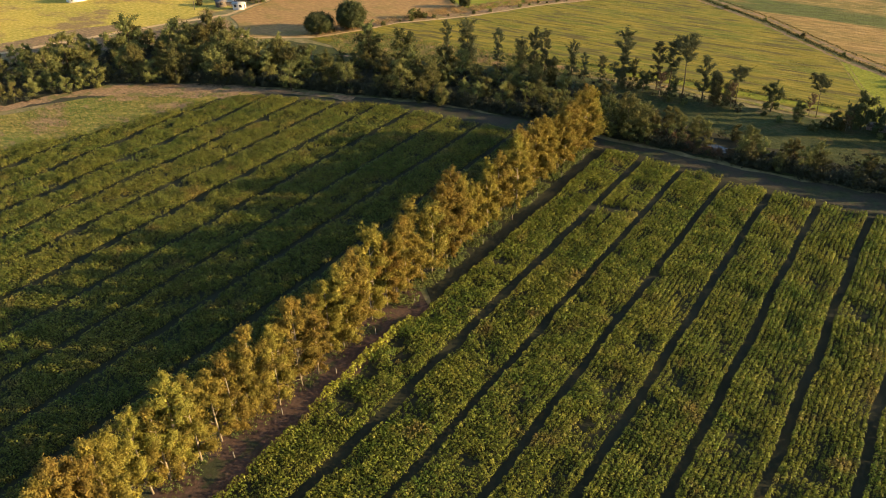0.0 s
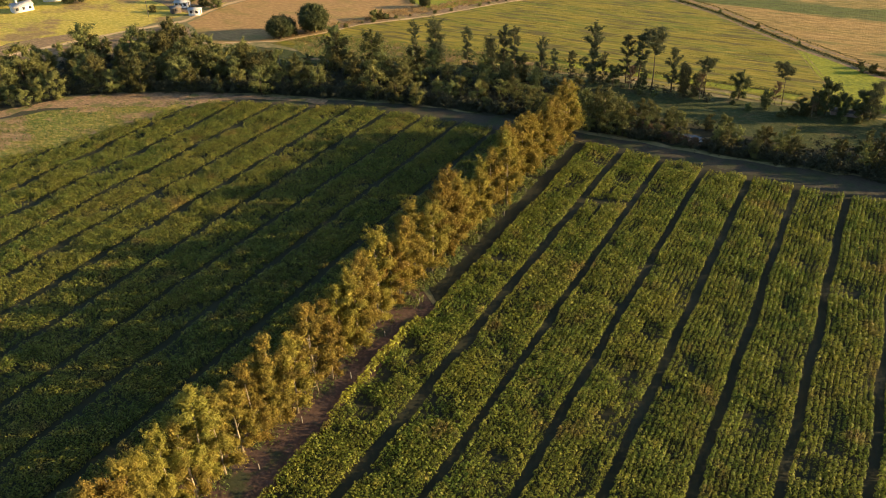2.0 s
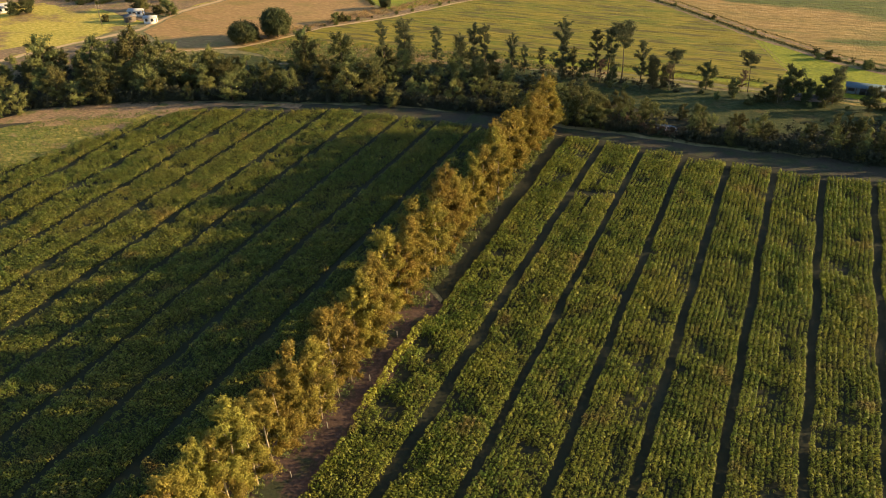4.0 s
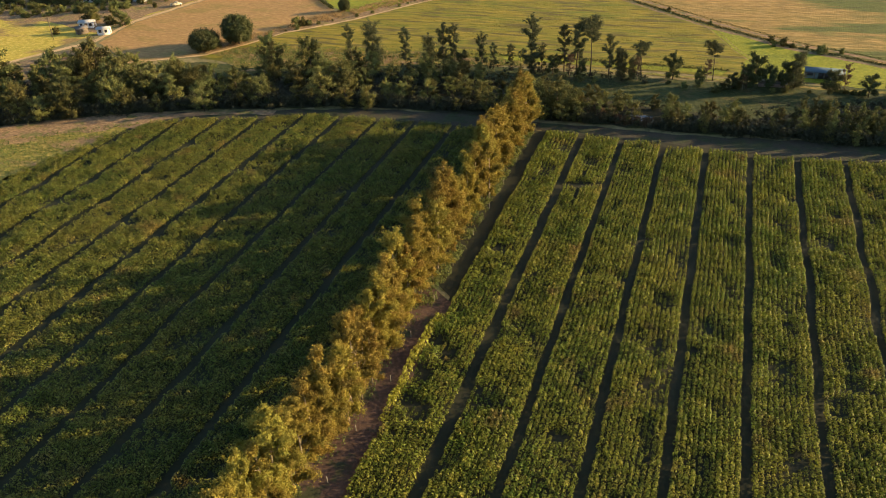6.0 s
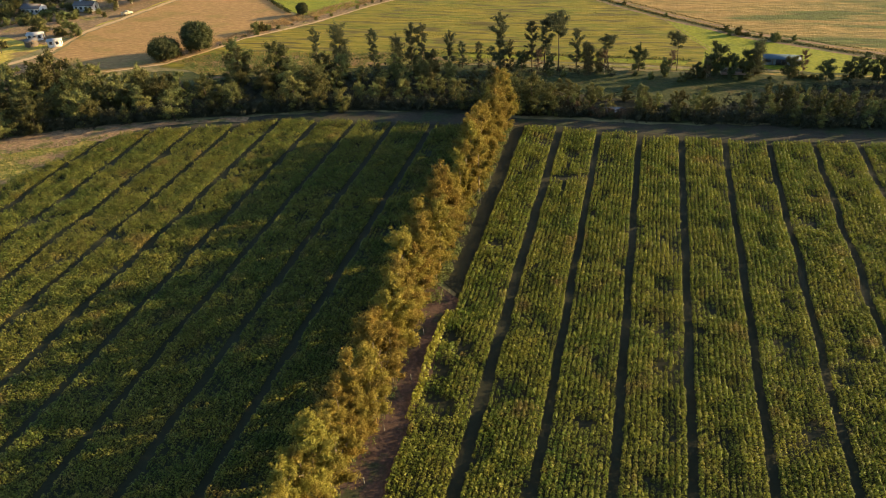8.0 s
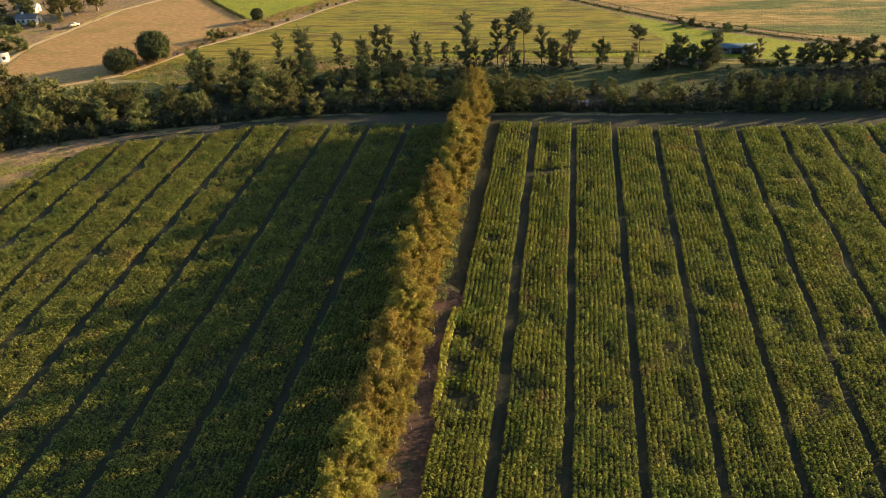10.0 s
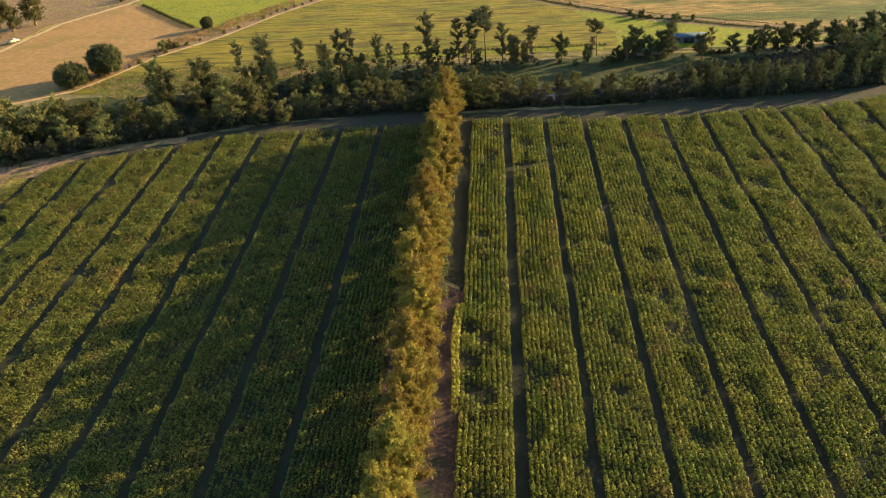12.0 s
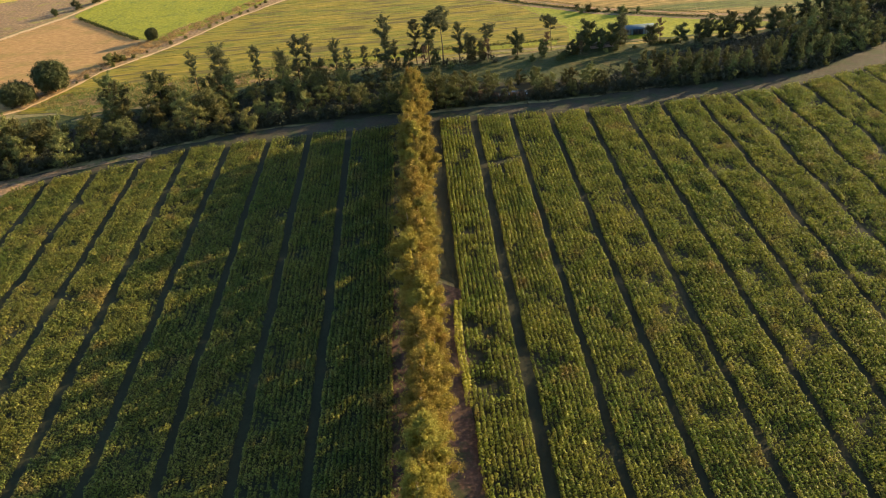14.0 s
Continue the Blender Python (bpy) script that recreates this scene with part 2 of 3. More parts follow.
land("track", [(-22, -23), (-14, -21), (-9, -26), (-9, 54), (-22, 54)], M_SOIL, 0.065, "weedy soil under the tree row, darkened for crop shade", 0.8)
land("leaf_litter", [(-205, -28), (-174, -8), (-163, 20), (-146, 31), (-112, 46), (-66, 59), (-11, 62), (38, 63), (61, 66), (96, 72), (131, 89), (160, 104), (160, 126), (120, 106), (66, 90), (42, 75), (-10, 80), (-40, 90), (-100, 76), (-165, 60), (-190, 46)], M_SOIL, 0.11, "ground under the wood, darkened for tree shade", 1.2)
land("bank", [(-240, 18), (-224, 22), (-216, 46), (-213, 60), (-220, 68), (-230, 52)], M_YARD, 0.112, "brown weedy bank beside the road", 1.2)
land("farmyard", [(-199, 108), (-198.5, 124), (-188, 173), (-171, 200), (-159, 228), (-190, 250), (-262, 210), (-262, 124), (-232, 117), (-210, 108)], M_YARD, 0.115, "trodden brown farmyard", 1.5)
land("track", WOOD_EDGE + [(190, 103)] + RIGHT_FAR[::-1][1:] + LEFT_FAR + [(-129, 29), (-150, 17), (-160, 5), (-181, -28), (-222, -75)], M_TRACK, 0.055, "dirt track along the field ends, darkened for tree shade", 0.7)
land("rough_grass", [(-121.5, 32), (-130, 30), (-150, 18.5), (-158, 8), (-172, -24), (-195, -60), (-180, -110)] + LEFT_SIDE[::-1][1:-1], M_ROUGH, 0.085, "rough yellow grass beside the field", 1.5)
lane("bare_strip", [(-196, -40), (-179, -18), (-167, 12), (-149, 23), (-118, 38)], 11.5, M_BARE, 0.095, "bare pinkish dirt strip along the wood", 1.4)
lane("bare_strip", [(-121, 38), (-104, 44), (-88, 49.5)], 3.5, M_BARE, 0.094, "bare pinkish dirt strip along the wood", 1.2)
land("glade", [(-160, 22), (-146, 31), (-112, 46), (-66, 59), (-11, 62), (27, 62), (61, 66), (96, 72), (131, 89), (170, 112), (120, 112), (60, 105), (30, 102), (-60, 101), (-100, 84), (-145, 84), (-170, 60)], M_GLADE, 0.09, "green grass along the stream, darkened for tree shade", 1.0)
land("pasture", [(-141, 88), (-109, 85), (-63, 106), (-15, 108), (41, 107), (42, 126), (30, 158), (-6, 191), (-40, 215), (-70, 230), (-72, 196), (-90, 172), (-106, 143), (-125, 122), (-134, 104)], M_PASTURE, 0.10, "mown pasture with pale cut lines", 0.6)
land("rough_pasture", [(-138, 94), (-121, 81), (-104, 85), (-84, 91), (-60, 99), (-30, 104), (-28, 107.5), (-60, 107), (-86, 106), (-110, 103), (-132, 101)], M_ROUGH, 0.108, "tussocky brown and green grass at the pasture's edge", 1.4, 3.0)
land("meadow", [(38, 108), (40, 126), (27, 157), (54, 138), (79, 125), (110, 112), (95, 104)], M_BRIGHT, 0.11, "bright green meadow", 0.6)
land("meadow", [(-36, 109), (-15, 109.3), (33, 108.6), (35, 112.4), (-15, 113.2), (-38, 112)], M_BRIGHT, 0.115, "narrow bright green strip behind the pines", 0.6)
land("bank", [(-226, 20), (-213, 46), (-202, 74), (-191, 95), (-165, 76), (-160, 60), (-190, 46), (-205, 15)], M_YARD, 0.113, "brown scrubby bank beside the wood", 1.2)
land("stubble", [(-40, 218), (-6, 194), (26, 164), (54, 142), (79, 129), (115, 114), (250, 160), (300, 420), (-100, 420), (-70, 235)], M_TAN, 0.10, "tan stubble field", 0.8)
land("fallow_field", [(-160, 77), (-137, 97), (-128, 122), (-112, 145), (-122, 156), (-160, 198), (-168, 198), (-183, 173), (-194, 124), (-190, 96)], M_BROWN, 0.10, "bare brown fallow field", 0.6)
land("meadow", [(-120, 157), (-108, 152), (-92, 178), (-74, 205), (-80, 300), (-130, 300), (-157, 226), (-163, 202)], M_BRIGHT, 0.105, "bright green meadow behind a fence", 0.6)
land("dry_meadow", [(-203, 80), (-215, 50), (-232, 20), (-300, -20), (-420, 80), (-320, 320), (-160, 320), (-160, 228), (-187, 175), (-198, 124)], M_YELLOW, 0.09, "dry yellow grass", 1.0)
ROAD = [(-260, -40), (-236, 0), (-226, 19), (-215, 46), (-211, 58), (-204, 76), (-193, 97), (-196, 124), (-185, 173), (-167, 200), (-155, 228), (-140, 300)]
lane("dirt_road", ROAD, 2.5, M_ROAD, 0.13, "pale sandy dirt road")
PATH_LINE = [(-193, 80), (-162, 78), (-140, 92), (-132, 106), (-125, 122), (-106, 144), (-90, 172), (-72, 195), (-50, 215)]
land("farmyard", [(-262, 117), (-243, 112.5), (-234, 118), (-258, 160), (-335, 175), (-335, 108)], M_YARD, 0.114, "brown weedy ground behind the farm", 1.5)
lane("verge", [(x - 2.6, y + 1.6) for x, y in PATH_LINE[2:]], 6.5, M_YARD, 0.118, "strip of brown weeds along the path", 1.3)
lane("footpath", PATH_LINE, 1.2, M_ROAD, 0.125, "narrow trodden dirt path")
lane("footpath", [(x + 1.5, y + 2.9) for x, y in ((-40, 217), (-6, 193), (26, 163), (54, 141), (79, 128), (112, 113))], 1.8, M_BARE, 0.125, "narrow dirt track beside a ditch")
lane("footpath", [(x - 1.3, y - 2.4) for x, y in ((-40, 217), (-6, 193), (26, 163), (54, 141), (79, 128), (112, 113))], 1.3, M_BARE, 0.124, "narrow dirt track beside a ditch")
lane("dirt_road", [(-120, 78), (-90, 92), (-63, 104), (-15, 105.5), (30, 104), (70, 102), (110, 106)], 1.7, M_ROUGH, 0.12, "grassy dirt road behind the pines")


# ---- crop ----
def crop_mesh(name, x, y, h, rng, mat, leaves=16, span=(0.16, 0.29), wide=0.35):
    """Plants at x, y of height h: each a low dome of overlapping leaves that face outwards and up."""
    n = len(x)
    k = n * leaves
    px, py, ph = np.repeat(x, leaves), np.repeat(y, leaves), np.repeat(h, leaves)
    turn = np.tile(np.arange(leaves) * 2.399, n) + np.repeat(rng.uniform(0, 6.283, n), leaves) + rng.uniform(-0.4, 0.4, k)
    up = np.clip(np.tile(np.linspace(0.10, 0.98, leaves), n) + rng.uniform(-0.08, 0.08, k), 0.02, 1.0)
    out = np.sqrt(np.clip(1.02 - up * up, 0.02, 1))
    c, s = np.cos(turn), np.sin(turn)
    reach = wide * (0.55 + 0.45 * np.sqrt(np.clip(ph, 0.2, 2.0))) * rng.uniform(0.7, 1.15, k)
    p = np.stack([px + c * out * reach, py + s * out * reach, ph * (0.16 + 0.84 * up) - 0.04], 1)
    nrm = np.stack([c * out, s * out, 0.25 + 0.75 * up], 1) + rng.normal(0, 0.34, (k, 3))
    nrm /= np.linalg.norm(nrm, axis=1)[:, None]
    a = np.cross(nrm, rng.normal(0, 1, (k, 3)))
    a /= np.linalg.norm(a, axis=1)[:, None]
    b = np.cross(nrm, a)
    size = (rng.uniform(*span, k) * np.sqrt(np.clip(ph, 0.35, 1.6)))[:, None]
    v = np.stack([p - a * size * 0.55 - b * size * 0.55, p - a * size * 0.55 + b * size * 0.55, p + a * size * 0.8], 1).astype(np.float32)
    v[:, :, 2] = np.maximum(v[:, :, 2], 0.05)
    return mesh(name, v.reshape(-1, 3), np.arange(3 * k), np.arange(k) * 3, mat)


def waves(x, y, seed, size):
    """Smooth uneven ground cover in about -1 to 1."""
    r = np.random.default_rng(seed)
    out = 0
    for _ in range(7):
        a, f, p = r.uniform(0, 6.283), r.uniform(0.6, 1.8) / size, r.uniform(0, 6.283)
        out = out + np.sin((x * np.cos(a) + y * np.sin(a)) * f * 6.283 + p)
    return out / 3.2


HOLES = [(-7.8, -37, 1.7), (-7.6, -46, 2.2), (-7.4, -52, 1.7), (-5.5, -6, 1.8), (27.5, -29, 2.2), (33, -28, 1.2), (16, -53, 1.6), (27, -38, 1.4), (57, -30, 2.0), (66, -32, 2.4), (-4.5, -40, 2.0), (-5, -54, 2.2), (48, -48, 1.8), (5, 38, 2.2), (-86, -17, 1.8), (-113, -33, 2.0)]


def strip(x0, x1, y0, y1, seed, wander, label, mat=None):
    """One strip of crop between x0 and x1; its ends y0, y1 are functions of x."""
    rng = np.random.default_rng(seed)
    rows = max(1, round((x1 - x0) / 0.82))
    xs, ys = [], []
    for i in range(rows):
        rx = x0 + (i + 0.5) * (x1 - x0) / rows
        y = np.arange(y0(rx), y1(rx), 0.50)
        xs.append(np.full(len(y), rx) + rng.normal(0, 0.07, len(y)))
        ys.append(y + rng.uniform(-0.13, 0.13, len(y)))
    x, y = np.concatenate(xs), np.concatenate(ys)
    h = 1.22 + 0.12 * waves(x, y, 3, 26) + 0.20 * waves(x, y, 9, 11) + 0.16 * waves(x, y, 12, 4.5) + rng.normal(0, 0.17, len(x))
    hollow = np.clip(waves(x, y * 0.6, 21, 7.5) - 0.45 - 0.15 * (x < -20), 0, 0.7) + np.clip(waves(x, y * 0.6, 27, 13) - 0.6, 0, 0.6)
    h *= 1 - 0.72 * np.clip(hollow, 0, 0.9)
    h *= np.where((x > -11) & (x < -6.5) & (y < -15), 1.10, 1.0)
    keep = rng.uniform(0, 1, len(x)) > 0.03 + 0.3 * hollow
    keep &= ~((x > 0.5) & (x < 10) & (np.abs(y - 24.5 - 0.25 * x) < 0.85))
    keep &= ~((x > 4.4) & (x < 5.5) & (y > 14) & (y < 33) & (rng.uniform(0, 1, len(x)) > 0.25))
    keep &= (y > -92) | (rng.uniform(0, 1, len(x)) > 0.8)
    for hx, hy, r in HOLES:
        off = ((x - hx) / r) ** 2 + ((y - hy) / (r * 1.3)) ** 2
        h *= np.clip(0.2 + 0.7 * off, 0.2, 1.0)
        keep &= (off > 0.8) | (rng.uniform(0, 1, len(x)) > 0.5)
    x = x + wander * waves(x * 0.35, y, 33, 34)
    ob = new("crop_strip", crop_mesh("crop_strip", x[keep], y[keep], np.clip(h[keep], 0.3, 1.75), rng, mat or M_CROP, 17, (0.148, 0.248)))
    return tagged(ob, label, "crop", "crop strips", "stuff")


def along(line, x):
    pts = sorted(line)
    return float(np.interp(x, [p[0] for p in pts], [p[1] for p in pts]))


for k in range(-1, 15):
    a, b = (-9.0, -0.55) if k < 0 else (10.28 * k + (1.3 if k == 0 else 1.05), 10.28 * k + 9.95)
    wob = 0.10 if k < 4 else min(0.7, 0.10 + 0.09 * (k - 3))
    low = -125 if k < 9 else -90
    strip(a, b, lambda x, low=low: low, lambda x: along(RIGHT_FAR, x) - 1.5, 100 + k, wob, "strip of leafy green crop rows in the sunlit field")
for k in range(0, 12):
    b = -21.5 if k == 0 else -33.8 - 10.95 * (k - 1) - (0.80 if k < 4 else 0.98)
    a = -33.8 - 10.95 * k + (0.80 if k < 4 else 0.98)
    strip(a, b, lambda x: -125 if x > -60 else (-110 if x > -110 else -95), lambda x: along(LEFT_FAR, x) - 1.0 if x > -121 else along(LEFT_SIDE, x), 200 + k, 0.12 if k < 6 else 0.35, "strip of leafy green crop rows partly in tree shade", M_CROP_L)
strip(-10.5, -9.1, lambda x: -57, lambda x: -30, 90, 0.35, "narrow yellow-green edge of the crop", M_CROP_Y)


# ---- trees ----
def sprays(clumps, count, size, rng, flat=0.6, thin=0.6, squat=0.9):
    """Leaf sprays as small pointed blades, spread through loose clumps (x, y, z, radius)."""
    c = np.array(clumps, float)
    w = c[:, 3] ** 2
    pick = rng.choice(len(c), count, p=w / w.sum())
    d = rng.normal(0, 1, (count, 3))
    d /= np.linalg.norm(d, axis=1)[:, None]
    r = c[pick, 3] * np.minimum(np.abs(rng.normal(0.55, 0.38, count)), 1.7)
    squash = np.random.default_rng(len(c)).uniform(0.7, 1.3, (len(c), 3))
    p = c[pick, :3] + d * r[:, None] * squash[pick] * np.array((1, 1, squat))
    p[:, 2] = np.maximum(p[:, 2], 0.15)
    nrm = d + rng.normal(0, flat, (count, 3))
    nrm /= np.linalg.norm(nrm, axis=1)[:, None]
    a = np.cross(nrm, rng.normal(0, 1, (count, 3)))
    a /= np.linalg.norm(a, axis=1)[:, None]
    b = np.cross(nrm, a)
    s = size * rng.uniform(0.6, 1.4, count)[:, None]
    v = np.stack([p - a * s * 0.9 - b * s * thin, p - a * s * 0.9 + b * s * thin, p + a * s * 1.1], 1)
    return v.reshape(-1, 3), np.arange(3 * count), np.arange(count) * 3


def tree(name, height, spread, trunk, shape, count, size, leafmat, barkmat, seed, label, category="tree", clear=0.2, limbs=9, clump=0.22, lean=0.03, split=False, group="", thin=0.6, squat=0.9, core=0.55, flat=0.6):
    """A tapered trunk, limbs and a crown of leaf sprays. shape(u) gives the crown's radius share at u, from its foot to its top."""
    rng = np.random.default_rng(seed)
    root = tagged(new(name), label, category, group)
    top = Vector((rng.normal(0, lean) * height, rng.normal(0, lean) * height, height * 0.95))
    spine = [Vector((0, 0, -0.1)), top * 0.3 + Vector((rng.normal(0, 0.1), rng.normal(0, 0.1), 0)), top * 0.62, top]
    arms, clumps = [], []
    for i in range(limbs):
        u = (i + 0.5) / limbs
        z = height * (clear + (1 - clear) * u)
        q = z / (height * 0.95)
        start = top * max(0.08, q - 0.12)
        w = i * 2.4 + rng.uniform(-0.5, 0.5)
        reach = spread * shape(u) * rng.uniform(0.55, 0.85)
        end = top * min(1.0, q) + Vector((math.cos(w) * reach, math.sin(w) * reach, rng.uniform(-0.02, 0.05) * height))
        mid = start.lerp(end, 0.55) + Vector((0, 0, -0.03 * height))
        arms.append(tube([start, mid, end], (trunk * 0.35, trunk * 0.22, 0.015), 4))
        for f in (1.05, 0.6, 0.9, 0.8, 1.0):
            p = start.lerp(end, f) + Vector(rng.normal(0, clump * spread * 0.6, 3))
            clumps.append((*p, clump * spread * 1.25 * rng.uniform(0.55, 1.25) * (0.5 + 0.5 * shape(u))))
    clumps.append((*top, clump * spread * 0.9))
    bole = tube(spine, (trunk, trunk * 0.75, trunk * 0.45, 0.02), 6)
    if split:
        part("trunk", bole, barkmat, root, smooth=True)
        for arm in arms[::2]:
            part("branch", arm, barkmat, root)
    else:
        part("trunk", joined(bole, *arms[::2]), barkmat, root)
    if count:
        outer = sprays(clumps, count, size, rng, flat, thin, squat)
        inner = sprays([(c[0] * 0.72, c[1] * 0.72, c[2] * 0.96, c[3] * core) for c in clumps], count // 4, size * 2.0, rng, squat=squat)
        both = np.concatenate([outer[0], inner[0]])
        part("crown", mesh("crown", both, np.arange(len(both)), np.arange(len(both) // 3) * 3, leafmat), leafmat, root)
    return root


def plant(protos, places, rng, low=0.85, high=1.15):
    """Set copies of the given trees at the places, and the trees themselves at the last ones."""
    places = list(places)
    for i, (x, y, *s) in enumerate(places):
        k = s[0] if s else rng.uniform(low, high)
        m = pose(x, y, 0, 0, 0, rng.uniform(0, 360)) @ Matrix.Diagonal((k * rng.uniform(0.9, 1.1), k * rng.uniform(0.9, 1.1), k, 1))
        if i < len(places) - len(protos):
            copy_thing(protos[i % len(protos)], m)
        else:
            protos[len(places) - 1 - i].matrix_basis = m


def inside(p, outline):
    hit = False
    for (x0, y0), (x1, y1) in zip(outline, outline[1:] + outline[:1]):
        if (y0 > p[1]) != (y1 > p[1]) and p[0] < x0 + (p[1] - y0) / (y1 - y0) * (x1 - x0):
            hit = not hit
    return hit


def scatter(outline, gap, rng):
    """Jittered places inside an outline, about gap apart."""
    xs, ys = [p[0] for p in outline], [p[1] for p in outline]
    out = []
    x = min(xs)
    while x < max(xs):
        y = min(ys)
        while y < max(ys):
            p = (x + rng.uniform(-0.45, 0.45) * gap, y + rng.uniform(-0.45, 0.45) * gap)
            if inside(p, outline):
                out.append(p)
            y += gap
        x += gap
    return out


def poplar(u):
    return 0.62 + 0.38 * math.sin(math.pi * min(1, u * 1.15 + 0.1)) if u < 0.75 else 1.0 - 2.2 * (u - 0.6)


def dome(u):
    return math.sqrt(max(0.08, 1 - (1.7 * u - 0.75) ** 2))


def sapling(u):
    return 0.55 + 0.45 * math.sin(math.pi * min(1, u + 0.2)) - 0.35 * u


def tuft(u):
    return 0.45 + 0.55 * u


rng = np.random.default_rng(5)
row_label = "ochre-leaved windbreak tree with pale trunk on bare soil"
row_kinds = [tree("windbreak_tree", 14.8, 3.7, 0.19, poplar, 15000, 0.138, M_ROWLEAF, M_BARK, 300 + i, row_label, clear=(0.07, 0.16)[i % 2], limbs=17, clump=0.19, thin=0.36, flat=0.4, split=True, group="windbreak row") for i in range(6)]
row_unseen = [tree("windbreak_tree", 14.8, 4.0, 0.19, poplar, 2600, 0.38, M_ROWLEAF, M_BARK, 310 + i, row_label, clear=0.10, limbs=13, clump=0.22, group="windbreak row") for i in range(2)]
row_places = []
y = -135.0
while y < 57:
    share = 1.10 if y < -68 else (1.03 if y > 17 else 0.98)
    row_places.append((-15.7 + rng.normal(0, 0.8), y, share * (1.0 + 0.05 * math.sin(y * 0.13) + rng.normal(0, 0.06 if y > 17 else 0.11))))
    y += rng.uniform(1.6, 2.5) if y > 17 else rng.uniform(1.9, 3.1) + (1.5 if rng.uniform() > 0.84 else 0)
plant(row_kinds, [p for p in row_places if p[1] > -97], rng)
plant(row_unseen, [p for p in row_places if p[1] <= -97], rng)
snag = tree("dead_tree", 11.0, 3.0, 0.09, poplar, 0, 0.3, M_BARK, M_BARK, 330, "bare pale dead tree in the windbreak", clear=0.25, limbs=40, lean=0.05, split=True)
plant([snag], [(-14.6, -56, 1.05), (-14.3, -53.5, 1.0), (-14.6, -20, 0.95)], rng)

# riverside wood
WOOD_LEFT = [(-205, -30), (-174, -10), (-163, 18), (-146, 29), (-112, 44), (-66, 57), (-33, 62), (-13, 61), (-13, 90), (-40, 92), (-70, 88), (-100, 78), (-130, 66), (-165, 62), (-190, 48), (-208, 15), (-225, -15)]
WOOD_MID = [(-13, 61), (27, 61), (40, 62), (42, 72), (24, 75), (20, 78), (8, 76), (-13, 84)]
WOOD_RIGHT = [(40, 61), (61, 61.5), (96, 66), (131, 83), (170, 106), (230, 140), (220, 165), (165, 132), (120, 108), (95, 97), (66, 92), (42, 76)]
TALL_TREES = [(x, y, h / 9.0) for x, y, h in ((-187, 21, 12.5), (-180, 41, 14), (-184, 45, 11), (-156, 57, 15), (-159, 52, 11), (-166, 47, 11), (-170, 52, 12), (-140, 49, 12), (-127, 59, 9.5), (-180, 10, 11), (-164, 16, 8.5), (-104, 78, 11), (-107, 81, 12), (-92, 80, 12), (-118, 55, 9), (-148, 60, 11), (-14, 64.5, 9.5), (-9, 66, 10), (-20, 65, 8.5), (-4, 65, 8.5))]
wood_label = "olive-green riverside tree in dense wood"
wood_kinds = [tree("riverside_tree", 9.0, 3.6, 0.18, dome, 4200, 0.155, M_WOODLEAF, M_DARKBARK, 400 + i, wood_label, clear=0.06, limbs=10, clump=0.26, flat=0.4) for i in range(6)]
wood_places = [(x, y, rng.uniform(0.38, 0.8) if x < -168 else rng.uniform(0.55, 1.2) if x < -118 else (rng.uniform(0.5, 1.1) if x < -72 else rng.uniform(0.4, 0.85))) for x, y in scatter(WOOD_LEFT, 6.3, rng)]
wood_places += [(x, y, rng.uniform(0.4, 0.72)) for x, y in scatter(WOOD_MID, 4.7, rng) if not (7 < x < 19 and 66.5 < y < 75)]
wood_places += [(x, y, rng.uniform(0.5, 0.82) + 0.0015 * max(0, x - 60)) for x, y in scatter(WOOD_RIGHT, 6.6, rng) if 104 < x < 165]
wood_places += TALL_TREES
plant(wood_kinds, wood_places, rng)
YOUNG = [(42, 62.5), (61, 61.8), (90, 63.5), (104, 67), (123, 79.5), (142, 92), (140, 98), (120, 95), (95, 82), (60, 78), (43, 73)]
young_kinds = [tree("young_tree", 6.6, 1.75, 0.1, sapling, 1900, 0.14, M_WOODLEAF, M_DARKBARK, 450 + i, "slim olive-green young tree in a dense stand", clear=0.05, limbs=9, clump=0.30, flat=0.4) for i in range(4)]
plant(young_kinds, [(x, y, rng.uniform(0.75, 1.12) * (0.8 if x < 52 else 1.0)) for x, y in scatter(YOUNG, 3.7, rng)], rng)
brush = []
for outline in (WOOD_LEFT, WOOD_MID, WOOD_RIGHT):
    for x, y in scatter(outline, 2.6, rng):
        if not (7 < x < 19 and 66.5 < y < 75) and x < 160:
            brush.append((x, y, rng.uniform(0.4, 1.6) + (rng.uniform(0, 2.6) if x > 40 and y < 82 + 0.4 * max(0, x - 80) else 0), rng.uniform(0.8, 1.5)))
EDGE = [(-163, 20), (-146, 31), (-112, 46), (-66, 59.5), (-33, 63), (-11, 62), (27, 62), (61, 62.8), (90, 64.5), (104, 68), (123, 80.5)]
for x, y in ragged(EDGE, 0.9, 1.2, rng, closed=False):
    if not 7 < x < 19:
        top = rng.uniform(2.4, 5.2) if x < -60 else rng.uniform(1.8, 3.8)
        brush += [(x, y + rng.uniform(0.3, 2.6), top * f, rng.uniform(0.9, 1.5)) for f in (0.2, 0.5, 0.8)]
for x, y in scatter([(-66, 92), (-30, 95), (14, 95), (14, 101), (-30, 101), (-66, 98)], 2.6, rng):
    if rng.uniform() > 0.3:
        brush.append((x, y, rng.uniform(0.4, 1.6), rng.uniform(0.8, 1.6)))
tagged(new("thicket", mesh("thicket", *sprays(brush, 190000, 0.22, rng), M_THICKET)), "dense undergrowth beneath the riverside trees, darkened for shade", "thicket", kind="stuff")

